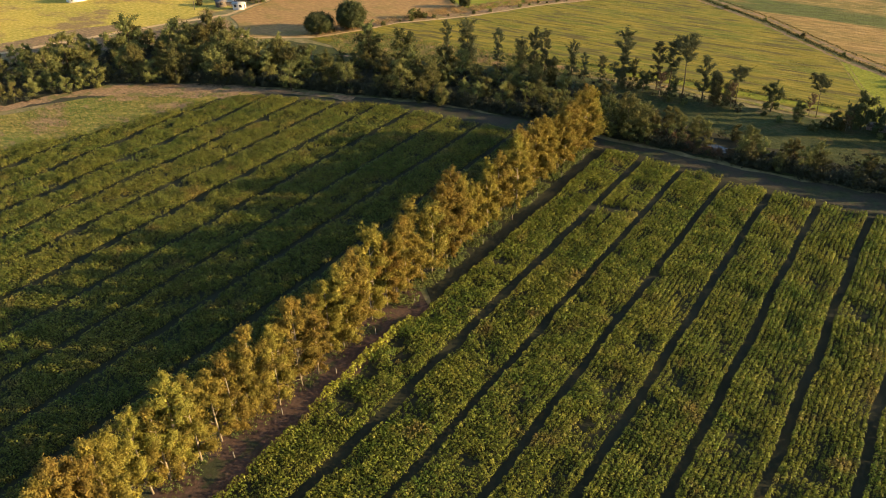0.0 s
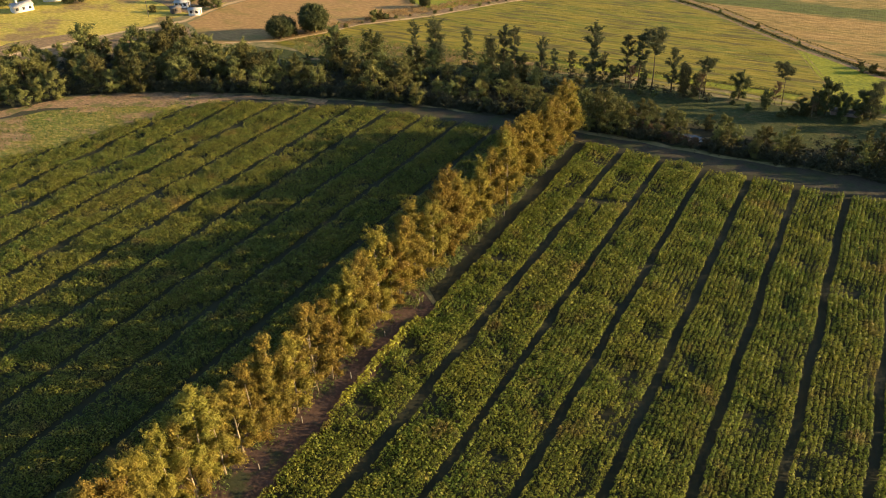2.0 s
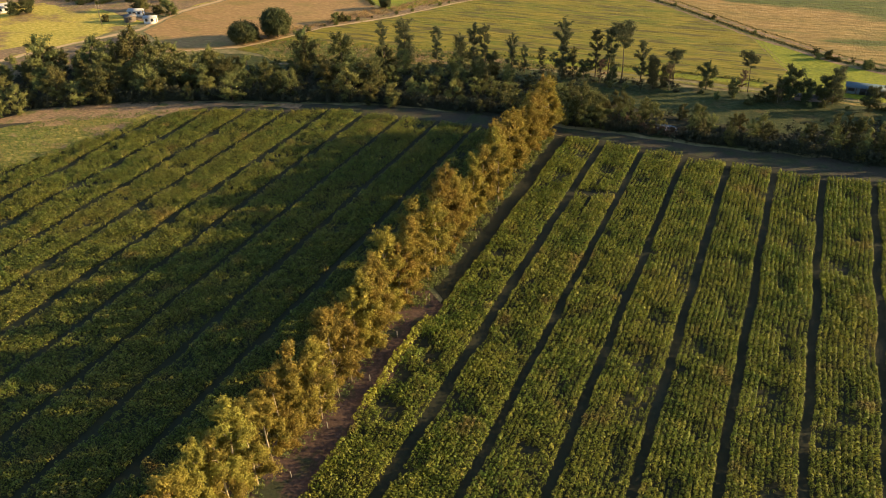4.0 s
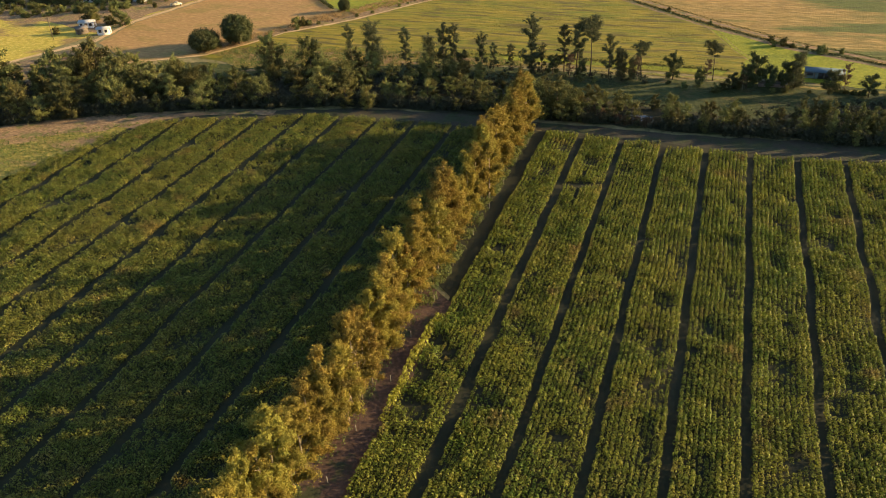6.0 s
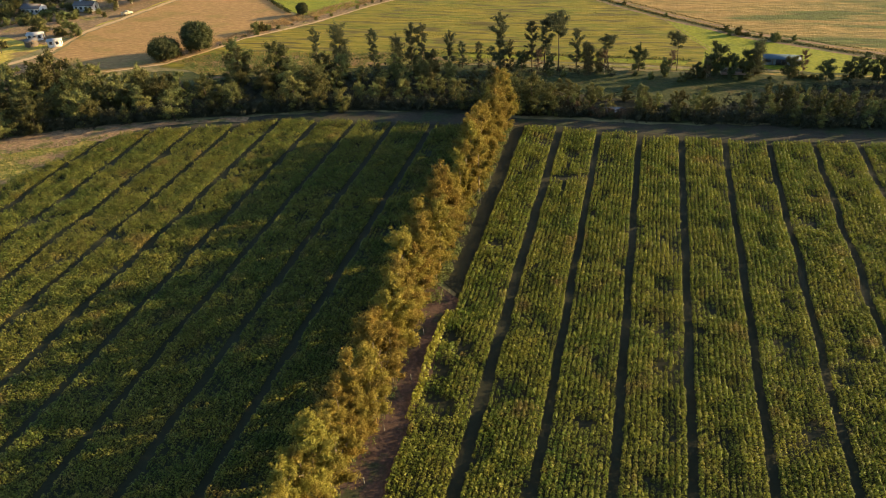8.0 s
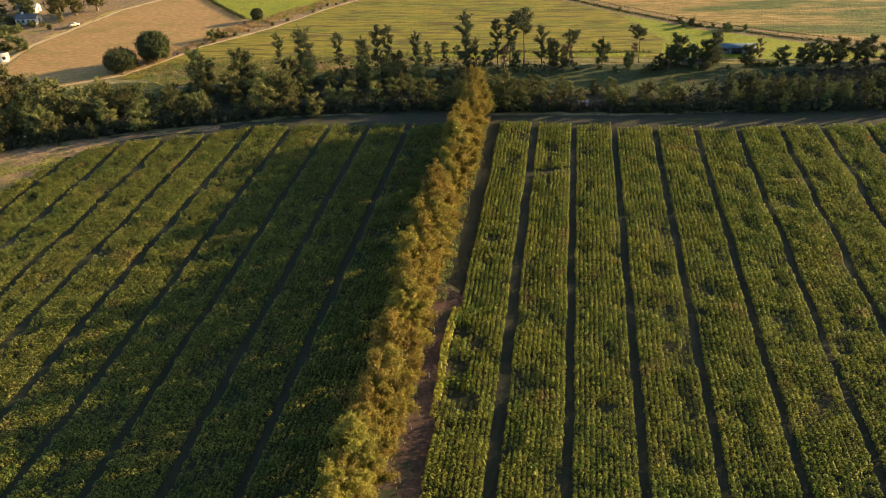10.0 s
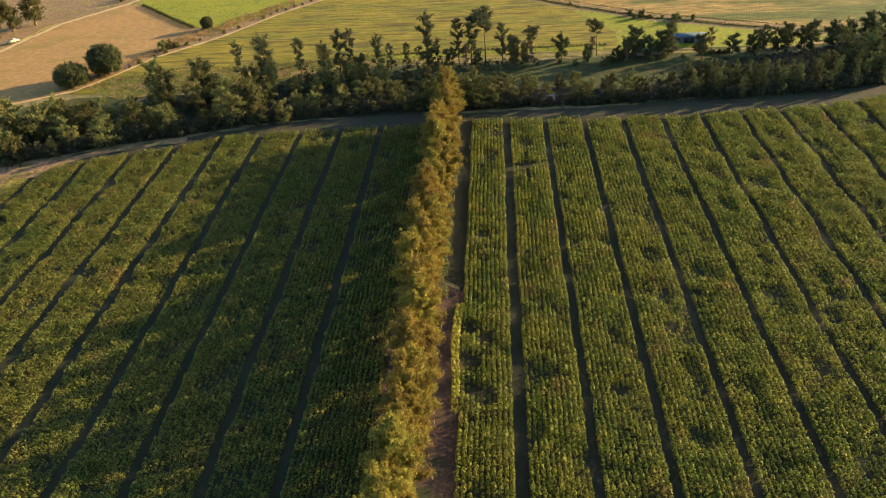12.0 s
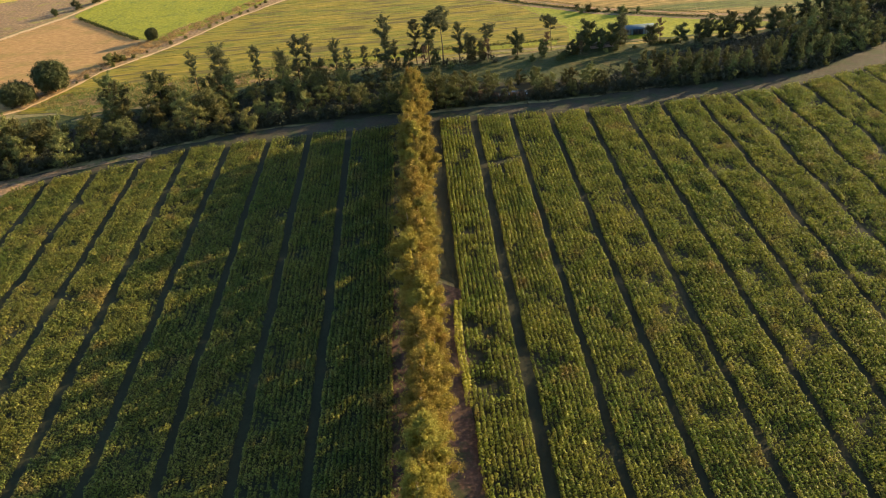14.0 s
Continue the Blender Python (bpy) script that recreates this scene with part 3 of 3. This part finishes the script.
# pines and other trees along the pasture
KINDS = {
    "tall": [tree("pine_tree", 14.0, 3.3, 0.20, lambda u: 0.62 + 0.3 * math.sin(11 * u) - 0.12 * u, 9000, 0.115, M_PINELEAF, M_DARKBARK, 500 + i, "tall dark pine with a gappy crown", clear=0.22, limbs=17, clump=0.22, squat=0.55, core=0.4) for i in range(3)],
    "dense": [tree("conifer", 14.0, 3.9, 0.22, lambda u: 1.0 - 0.45 * u, 11000, 0.125, M_PINELEAF, M_DARKBARK, 520 + i, "dense dark columnar conifer", clear=0.05, limbs=22, clump=0.30, squat=0.8, core=0.9, split=True) for i in range(2)],
    "flat": [tree("umbrella_pine", 14.0, 4.2, 0.18, tuft, 7500, 0.11, M_PINELEAF, M_DARKBARK, 540 + i, "flat-topped umbrella pine with a bare trunk", clear=0.70, limbs=10, clump=0.22, squat=0.55, core=0.4) for i in range(2)],
    "broad": [tree("broadleaf_tree", 9.0, 3.6, 0.2, dome, 8000, 0.14, M_DARKLEAF, M_DARKBARK, 560 + i, "dark broadleaf tree near the pasture", clear=0.18, limbs=10, clump=0.26) for i in range(2)],
    "bare": [tree("bare_tree", 13.0, 3.0, 0.17, dome, 2600, 0.14, M_RUSSET, M_BARK, 580, "thin-leaved russet tree with open branches", clear=0.3, limbs=12, clump=0.26, split=True)],
}
STANDS = {
    "tall": [(-65, 95, 13), (-85, 96, 12.5), (-52, 95, 15), (-48, 95, 15), (-40, 97, 12), (-36, 98, 9), (-31, 99, 8.5), (-24, 99, 18), (-14, 101, 15), (-10, 100, 16), (0, 100, 13), (-21, 100, 9), (2.5, 101, 9)],
    "dense": [(-76, 94, 14.5), (-57, 96, 10.5), (4, 99, 9), (53, 101, 10.5), (-23.5, 97.5, 7), (7, 99, 7)],
    "flat": [(-5.5, 99, 17.5), (30.5, 103, 12), (9.5, 100, 11)],
    "broad": [(19, 101, 8), (42, 100, 9.5), (46, 99, 7), (-93, 84, 10), (40, 98.5, 7), (27, 97, 5.5), (36, 96, 5), (62, 98, 7), (82, 101, 7.5), (90, 103, 7.5), (78, 98, 7), (98, 104, 7.5), (72, 98, 6.5), (86, 98, 7.5), (94, 98.5, 8), (103, 100, 8), (109, 103, 7.5), (116, 106, 8.5), (124, 110, 9), (132, 115, 9), (140, 120, 9), (50, 101.5, 7.5), (-17, 98, 6), (-45, 93, 7), (-8, 97, 5)],
    "bare": [(9, 97.5, 8), (-11.6, 97, 7.5), (28.7, 102, 7), (39, 97, 6), (66, 102, 8)],
}
for key, places in STANDS.items():
    tall = {"broad": 9.0, "bare": 13.0}.get(key, 14.0)
    plant(KINDS[key], [(x, y, h / tall) for x, y, h in places], rng)
round_label = "round dense dark green tree by the fallow field"


def round_tree(height, spread, seed):
    """A broad dense tree whose crown of leaf clumps swells from the ground to a dome."""
    r = np.random.default_rng(seed)
    root = tagged(new("shade_tree"), round_label, "tree")
    part("trunk", tube([Vector((0, 0, -0.1)), Vector((0.1, 0, height * 0.35)), Vector((0, 0.1, height * 0.7))], (0.32, 0.25, 0.1), 7), M_DARKBARK, root, smooth=True)
    lumps = []
    for i in range(90):
        up = 1 - 1.75 * (i + 0.5) / 90
        a = i * 2.39996
        flat = math.sqrt(1 - up * up)
        k = r.uniform(0.74, 0.90)
        lumps.append((math.cos(a) * flat * spread * k, math.sin(a) * flat * spread * k, height * (0.47 + 0.47 * up * k), spread * r.uniform(0.13, 0.26)))
    outer = sprays(lumps, 20000, 0.15, r)
    inner = sprays([(c[0] * 0.75, c[1] * 0.75, c[2] * 0.92, c[3] * 1.2) for c in lumps], 5000, 0.4, r)
    both = np.concatenate([outer[0], inner[0]])
    part("crown", mesh("crown", both, np.arange(len(both)), np.arange(len(both) // 3) * 3, M_DARKLEAF), M_DARKLEAF, root)
    return root


plant([round_tree(9.8, 5.0, 600), round_tree(6.9, 5.4, 601)], [(-115.5, 155, 0.55), (-143.5, 97, 1.1), (-135, 106, 1.2)], rng)

# shrubs and hedges
bush_kinds = [tree("shrub", 2.4, 1.7, 0.06, dome, 700, 0.18, M_WOODLEAF, M_DARKBARK, 700 + i, "low olive shrub in rough grass", "shrub", clear=0.0, limbs=7, clump=0.34) for i in range(4)]
bushes = [(-124.5, 130.5, 1.4), (-122.5, 132, 1.2), (-120.8, 133.4, 0.9)]
HEDGE = [(-158, 196), (-150, 187), (-140, 176), (-130, 165), (-122, 157)]
DITCH = [(-40, 217), (-6, 193), (10, 178), (26, 163), (40, 152), (54, 141), (79, 128), (112, 113)]
SCRUB = [(-139, 99), (-131, 112), (-120, 132), (-108, 147), (-92, 174), (-74, 199)]
for line, gap, size in ((DITCH, 19, 0.4), (SCRUB, 4.0, 0.4)):
    for p in ragged(line, gap, 1.2, rng, closed=False):
        bushes.append((p[0], p[1], size * rng.uniform(0.3, 1.6)))
bushes += [(x, y, rng.uniform(0.5, 1.6)) for x, y in scatter([(-225, 100), (-200, 100), (-196, 125), (-205, 165), (-250, 165), (-250, 135), (-214, 128)], 11, rng)]
bushes += [(x, y, rng.uniform(0.5, 1.5)) for x, y in scatter([(-222, 20), (-210, 46), (-200, 70), (-191, 90), (-165, 74), (-165, 62), (-190, 48), (-205, 18)], 5.5, rng)]
bushes += [(x, y, rng.uniform(0.4, 1.0)) for x, y in scatter([(42, 144), (62, 134), (70, 136), (50, 148)], 5, rng)]
bushes += [(x, y, rng.uniform(0.4, 1.1)) for x, y in scatter([(-20, 92), (40, 93), (70, 99), (70, 102), (-20, 97)], 6, rng)]
bushes += [(x, y, rng.uniform(0.35, 0.6)) for x, y in ragged([(64, 100.5), (71, 99.5)], 0.9, 0.25, rng, closed=False)]
bushes += [(x, y, rng.uniform(0.5, 1.1)) for x, y in scatter([(-310, 132), (-280, 124), (-240, 119), (-236, 128), (-214, 141), (-206, 150), (-232, 162), (-275, 150)], 4.2, rng)]
plant(bush_kinds, bushes, rng)
plant([tree("shrub", 2.6, 2.0, 0.06, dome, 1500, 0.12, M_RUSSET, M_DARKBARK, 720, "russet-brown bare shrub by the pond", "shrub", clear=0.0, limbs=9, clump=0.3)], [(0.5, 68, 0.9), (3, 66.5, 1.1), (5.5, 68.5, 1.0), (21, 68, 0.8), (-3, 70, 0.9), (24, 70, 0.9), (8, 64.6, 0.9), (10.4, 64, 1.0), (13, 64.6, 0.8), (15.5, 64, 0.95), (18.3, 65, 0.9)], rng)


# ---- grasses ----
def weeds(name, outline, gap, low, high, mat, label, seed):
    r = np.random.default_rng(seed)
    p = np.array(scatter(outline, gap, r))
    keep = waves(p[:, 0], p[:, 1], seed, 7) + r.normal(0, 0.5, len(p)) > -0.2
    p = p[keep]
    return tagged(new(name, crop_mesh(name, p[:, 0], p[:, 1], r.uniform(low, high, len(p)), r, mat, 8)), label, "grass", kind="stuff")


M_WEED = material("green_weeds", [(0.10, 0.14, 0.03), (0.15, 0.16, 0.035)], 0.7, None, 6, 0.8, island=0.35, leaf=0.3)
M_DRY = material("dry_grass_tufts", [(0.40, 0.265, 0.11), (0.28, 0.19, 0.075)], 0.8, None, 4, 0.8, island=0.45, leaf=0.3)
weeds("weeds", [(-16.5, -28), (-12.2, -28), (-12.2, 52), (-16.5, 52)], 0.42, 0.5, 1.2, M_WEED, "green weeds at the foot of the tree row", 41)
weeds("weeds", [(-18, -125), (-14.6, -125), (-14.6, -28), (-18, -28)], 0.6, 0.3, 0.9, M_WEED, "green weeds at the foot of the tree row", 46)
weeds("weeds", [(-14.8, -125), (-12.9, -125), (-13.2, -28), (-14.8, -28)], 0.75, 0.3, 0.8, M_WEED, "green weeds at the foot of the tree row", 49)
weeds("weeds", [(-21.5, -120), (-18, -120), (-18, 52), (-21.5, 52)], 0.7, 0.4, 0.9, M_WEED, "green weeds at the foot of the tree row", 42)
weeds("grass_tufts", [(-122, 34), (-100, 46), (-140, 24), (-158, 8), (-172, -24), (-145, -28), (-134, -10), (-128, 10)], 0.8, 0.3, 0.8, M_WEED, "tufts of rough grass beside the field", 43)
weeds("grass_tufts", [(-139, 97), (-128, 122), (-112, 145), (-95, 172), (-76, 205), (-80, 206), (-100, 178), (-122, 150), (-133, 122), (-146, 104)], 0.5, 0.4, 1.1, M_DRY, "dry brown weeds along the path", 44)
ROUGH_EDGE = [(-136, 94), (-121, 82), (-104, 86), (-84, 91), (-60, 98), (-26, 103), (-26, 108.5), (-60, 109), (-86, 109), (-110, 107), (-130, 104)]
weeds("grass_tufts", ROUGH_EDGE, 0.75, 0.4, 1.2, M_WEED, "green tussocks at the pasture's edge", 47)
weeds("grass_tufts", ROUGH_EDGE, 0.95, 0.3, 0.9, M_DRY, "dry brown tussocks at the pasture's edge", 48)
weeds("grass_tufts", [(-120, 84), (-63, 108), (-15, 109), (30, 108), (33, 116), (-60, 118), (-125, 96)], 1.2, 0.3, 0.8, M_WEED, "tall grass at the pasture's edge", 45)


def verge(name, line, width, low, high, gap, mat, label, seed):
    r = np.random.default_rng(seed)
    p = np.array(ragged(line, gap, 0.1, r, closed=False))
    p = np.repeat(p, max(1, int(width / gap)), 0) + r.normal(0, width / 3, (len(p) * max(1, int(width / gap)), 2))
    return tagged(new(name, crop_mesh(name, p[:, 0], p[:, 1], r.uniform(low, high, len(p)), r, mat, 8)), label, "hedge", kind="stuff")


M_HEDGE = material("dark_hedge_leaves", [(0.046, 0.058, 0.014), (0.064, 0.068, 0.018)], 0.8, None, 6, 0.8, island=0.35, leaf=0.1, gloss=0.1)
verge("low_hedge", HEDGE, 1.1, 0.8, 1.4, 0.35, M_HEDGE, "low dark hedge between meadow and fallow field", 51)
verge("low_hedge", DITCH, 1.8, 0.25, 0.75, 0.40, M_HEDGE, "dark weeds lining a ditch", 52)
verge("low_hedge", [(x + 2.4, y + 4.6) for x, y in DITCH], 1.0, 0.2, 0.6, 0.5, M_HEDGE, "dark weeds lining a ditch", 53)
verge("low_hedge", [(-92, 91), (-63, 109.5), (-38, 113), (-15, 114), (35, 113)], 1.0, 0.4, 0.9, 0.5, M_HEDGE, "dark grass along the pasture fence", 54)
for dx in (-0.9, 0.9):
    lane("footpath", [(x + dx, y) for x, y in ((26, 162), (31, 149), (36.5, 134), (41, 125), (46, 113))], 0.32, M_ROUGH, 0.126, "wheel track along the meadow edge", 0.06)


PASTURE = [(-100, 96), (-63, 112), (36, 117), (36, 130), (22, 156), (-8, 187), (-42, 212), (-68, 222), (-74, 194), (-92, 170), (-108, 141), (-118, 118)]
r = np.random.default_rng(58)
swath = []
y = 99.0
while y < 218:
    for x in np.arange(-120, 40, 0.55):
        p = (x + r.uniform(-0.3, 0.3), y + 0.05 * x + 0.9 * math.sin(x * 0.05 + y) + r.normal(0, 0.22))
        if math.sin(x * 0.11 + y * 1.7) + 0.8 * math.sin(x * 0.041 + y) > 0.45 and inside(p, PASTURE):
            swath.append(p)
    y += r.uniform(3.2, 6.5)
swath = np.array(swath)
M_SWATH = material("cut_grass", [(0.15, 0.125, 0.02), (0.11, 0.105, 0.016)], 0.85, None, 5, 0.8, island=0.4, leaf=0.2)
tagged(new("cut_grass_rows", crop_mesh("cut_grass_rows", swath[:, 0], swath[:, 1], r.uniform(0.12, 0.34, len(swath)), r, M_SWATH, 8, (0.2, 0.34))), "uneven rows of cut grass on the pasture", "grass", kind="stuff")


# ---- fence posts by the tree row ----
M_POST = material("weathered_post", [(0.26, 0.23, 0.18), (0.20, 0.18, 0.14)], 0.9, None, 1, 0.2)
for i, y in enumerate((-92, -81, -70, -60, -48.5, -37, -26, -14, -2, 10, 22, 34, 46)):
    r = np.random.default_rng(800 + i)
    lean = Vector((r.normal(0, 0.05), r.normal(0, 0.05), 1.25))
    post = new("fence_post", poly("fence_post", *tube([Vector((0, 0, -0.3)), lean * 0.5, lean, lean * 1.03], (0.08, 0.075, 0.07, 0.04), 7), M_POST))
    post.location = (-12.4 + r.normal(0, 0.3), y, 0)
    tagged(post, "short pale wooden fence post beside the track", "post", "track fence posts")


# ---- water ----
M_WATER = material("still_water", [(0.035, 0.032, 0.022), (0.045, 0.038, 0.026)], 0.12, None, 4, 0.6, gloss=0.4)
tagged(land("pond", [(8, 67.5), (12, 66.8), (17, 67), (19, 68.3), (17, 70), (14, 71), (11, 70.6), (8.5, 69.5)], M_WATER, 0.14, "small still pond among shrubs", 0.4, 1.5), category="water")


# ---- buildings ----
M_WHITE = material("white_plaster", [(0.72, 0.70, 0.64), (0.62, 0.60, 0.54)], 0.85, None, 3, 0.5)
M_TIN = material("grey_tin_roof", [(0.15, 0.145, 0.14), (0.12, 0.115, 0.11)], 0.8, ((0.16, 0.10, 0.07), 2.0, 0.55, 0.65), 3, 0.5, gloss=0.2)
M_BLUE = material("blue_grey_roof", [(0.085, 0.130, 0.155), (0.11, 0.155, 0.18)], 0.6, None, 3, 0.5, gloss=0.2)
M_PALE = material("pale_grey_roof", [(0.42, 0.41, 0.39), (0.35, 0.34, 0.32)], 0.85, None, 3, 0.5, gloss=0.15)
M_DARK = material("dark_opening", [(0.03, 0.03, 0.035), (0.04, 0.04, 0.04)], 0.4, None, 2, 0.5)
M_TIMBER = material("dark_timber", [(0.10, 0.08, 0.06), (0.14, 0.11, 0.08)], 0.85, None, 2, 0.4)
M_PINK = material("pinkish_wall", [(0.42, 0.30, 0.24), (0.36, 0.26, 0.2)], 0.9, None, 3, 0.5)


def house(x, y, turn, length, depth, eaves, ridge, wallmat, roofmat, label, name="farmhouse", windows=2, chimney=False):
    """A gabled house: wall shell, two-sided roof with overhang, door and windows set into the long sides."""
    root = tagged(new(name), label, "house")
    root.matrix_basis = pose(x, y, 0, 0, 0, turn)
    a, b = length / 2, depth / 2
    v = [(-a, -b, 0), (a, -b, 0), (a, b, 0), (-a, b, 0), (-a, -b, eaves), (a, -b, eaves), (a, b, eaves), (-a, b, eaves), (-a, 0, ridge), (a, 0, ridge)]
    part("wall", (v, [(0, 1, 5, 4), (2, 3, 7, 6), (1, 2, 6, 9, 5), (3, 0, 4, 8, 7)]), wallmat, root)
    o, t = 0.35, 0.12
    drop = (ridge - eaves) / b * o
    for s in (-1, 1):
        q = [(-a - o, s * (b + o), eaves - drop), (a + o, s * (b + o), eaves - drop), (a + o, 0, ridge), (-a - o, 0, ridge)]
        q += [(px, py, pz + t) for px, py, pz in q]
        part("roof", (q, [(0, 1, 2, 3), (4, 5, 6, 7), (0, 1, 5, 4), (1, 2, 6, 5), (2, 3, 7, 6), (3, 0, 4, 7)]), roofmat, root)
    for s in (-1, 1):
        for i in range(windows):
            cx = -a + length * (i + 0.5 + (0.5 if s > 0 else 0)) / (windows + (0.5 if s > 0 else 0.0)) if windows > 1 else 0
            cx = min(a - 0.9, cx)
            w = part("window", box(cx - 0.55, s * b - 0.03, 1.0, cx + 0.55, s * b + 0.03, min(2.1, eaves - 0.3)), M_DARK, root)
            part("sill", box(cx - 0.65, s * b - 0.08, 0.9, cx + 0.65, s * b + 0.08, 0.99), wallmat, w)
    part("door", box(a - 0.03, -0.5, 0.05, a + 0.03, 0.5, min(2.1, eaves)), M_TIMBER, root)
    if chimney:
        part("chimney", box(-a * 0.5, -0.35, eaves, -a * 0.5 + 0.7, 0.35, ridge + 0.9), wallmat, root)
    return root


house(-196, 106.5, 25, 4.6, 3.0, 2.4, 2.9, M_WHITE, M_PALE, "small white cottage with pale flat-pitched roof beside the road")
house(-210, 113.5, 20, 5.6, 3.6, 2.3, 2.9, M_WHITE, M_PALE, "white cottage with pale roof among shrubs", windows=3)
house(-206, 105.5, 60, 4.0, 3.0, 2.3, 2.9, M_TIMBER, M_TIN, "dark timber shed with tin roof", "shed", 1)
house(-217, 155, 5, 9.0, 5.0, 2.7, 4.0, M_WHITE, M_TIN, "long white farmhouse with grey roof", windows=4, chimney=True)
house(-239, 149, 0, 9.0, 5.5, 2.7, 4.0, M_WHITE, M_TIN, "white farmhouse under dark trees", windows=4)
house(-270, 80.5, 75, 8.0, 4.5, 2.6, 3.9, M_WHITE, M_PALE, "white farmhouse on yellow grass", windows=3, chimney=True)
house(-273, 99, 40, 9.0, 5.0, 2.6, 3.7, M_WHITE, M_PALE, "white farmhouse on yellow grass", windows=4)
house(-228, 172, 10, 8.0, 5.0, 2.7, 4.0, M_WHITE, M_TIN, "white farmhouse behind trees", windows=3)
M_SHEET = material("pale_blue_sheet", [(0.13, 0.18, 0.20), (0.17, 0.22, 0.245)], 0.6, ((0.12, 0.14, 0.15), 1.5, 0.55, 0.65), 2, 0.4)
barn = house(61.5, 112.6, -2, 10.4, 3.8, 2.2, 2.9, M_SHEET, M_BLUE, "long low barn with blue-grey metal roof", "barn", 0)
for x in (-5.2, -2.6, 0.0, 2.6, 5.2):
    part("post", box(x - 0.09, -2.02, 0, x + 0.09, -1.84, 2.2), M_TIMBER, barn)
for x in (-0.9, 0.9):
    part("barn_door", box(x - 0.75, -1.96, 0.05, x + 0.75, -1.88, 2.0), M_DARK, barn, "dark open doorway")
for x in (-3.9, 3.9):
    part("window", box(x - 0.8, -1.95, 1.0, x + 0.8, -1.89, 1.8), M_DARK, barn)
house(47, 102, 5, 7.5, 2.4, 1.3, 1.8, M_PINK, M_TIN, "low pinkish outbuilding beneath trees", "outbuilding", 1)
plant([tree("shade_tree", 8.0, 4.0, 0.25, dome, 3000, 0.26, M_DARKLEAF, M_DARKBARK, 620, "dark shade tree beside farmhouses", clear=0.12, limbs=11, clump=0.28)], [(-255, 140, 0.8), (-247, 143, 0.7), (-262, 146, 1.0), (-258, 160, 1.2), (-250, 172, 1.2), (-236, 176, 1.0), (-266, 165, 1.2), (-270, 138, 0.9), (-245, 160, 1.2), (-226, 168, 0.9), (-285, 80, 0.9), (-280, 88, 0.8), (-262, 97, 0.7), (-259, 101, 0.8), (-252, 152, 1.1), (-240, 166, 1.2), (-165, 213, 0.5), (-160, 222, 0.6), (-172, 205, 0.4), (-285, 95, 0.8), (-268, 110, 0.8)], rng)
plant([tree("garden_tree", 5.6, 3.2, 0.16, dome, 4200, 0.15, M_WOODLEAF, M_DARKBARK, 630 + i, "yellowish-green garden tree beside a white cottage", clear=0.08, limbs=10, clump=0.28, flat=0.4) for i in range(2)], [(-214.5, 122, 1.15), (-195.5, 118, 1.0), (-204, 119, 0.55)], rng)
gum_label = "tall gum tree with pale forked trunk by the farm road"
plant([tree("gum_tree", 13.0, 5.5, 0.55, dome, 6000, 0.24, M_WOODLEAF, M_BARK, 640 + i, gum_label, clear=0.25, limbs=14, clump=0.26, split=True) for i in range(2)], [(-202, 166, 0.9), (-205, 160, 1.0), (-196, 173, 0.95)], rng)


# ---- farm road things ----
M_PAINT = material("cream_paint", [(0.52, 0.46, 0.30), (0.46, 0.40, 0.26)], 0.4, None, 2, 0.3, gloss=0.5)
M_TYRE = material("rubber", [(0.02, 0.02, 0.02), (0.03, 0.03, 0.03)], 0.9, None, 1, 0.2)
truck = tagged(new("pickup_truck"), "cream pickup truck parked beside the farm road", "vehicle")
truck.matrix_basis = pose(-193, 149, 0.12, 0, 0, 60)
body = part("body", joined(box(-2.3, -0.85, 0.45, 2.3, 0.85, 1.0), box(-2.25, -0.85, 1.0, -0.3, -0.78, 1.35), box(-2.25, 0.78, 1.0, -0.3, 0.85, 1.35), box(-2.3, -0.85, 1.0, -2.2, 0.85, 1.35)), M_PAINT, truck)
cv = [(-0.3, -0.82, 1.0), (1.4, -0.82, 1.0), (1.4, 0.82, 1.0), (-0.3, 0.82, 1.0), (-0.2, -0.7, 1.75), (0.8, -0.7, 1.75), (0.8, 0.7, 1.75), (-0.2, 0.7, 1.75)]
part("cab", (cv, [(0, 1, 5, 4), (1, 2, 6, 5), (2, 3, 7, 6), (3, 0, 4, 7), (4, 5, 6, 7)]), M_PAINT, truck)
part("windscreen", ([(1.36, -0.7, 1.07), (1.36, 0.7, 1.07), (0.85, 0.6, 1.7), (0.85, -0.6, 1.7)], [(0, 1, 2, 3)]), M_DARK, truck)
for wx in (-1.45, 1.45):
    for wy in (-0.85, 0.85):
        wheel = part("wheel", tube([(wx, wy - 0.1, 0.36), (wx, wy + 0.1, 0.36)], (0.36, 0.36), 14), M_TYRE, truck)
        part("rim", tube([(wx, wy - 0.12, 0.36), (wx, wy + 0.12, 0.36)], (0.2, 0.2), 10), M_TIN, wheel)
pole = tagged(new("utility_pole"), "thin wooden utility pole in the yellow meadow", "pole")
pole.location = (-211.6, 96, 0.09)
part("shaft", tube([(0, 0, -0.4), (0, 0, 4), (0.05, 0, 8.5)], (0.14, 0.12, 0.09), 8), M_TIMBER, pole)
part("crossarm", box(-0.9, -0.06, 7.9, 0.9, 0.06, 8.05), M_TIMBER, pole)
for x in (-0.75, 0.75):
    part("insulator", tube([(x, 0, 8.05), (x, 0, 8.2), (x, 0, 8.28)], (0.05, 0.07, 0.03), 6), M_WHITE, pole)
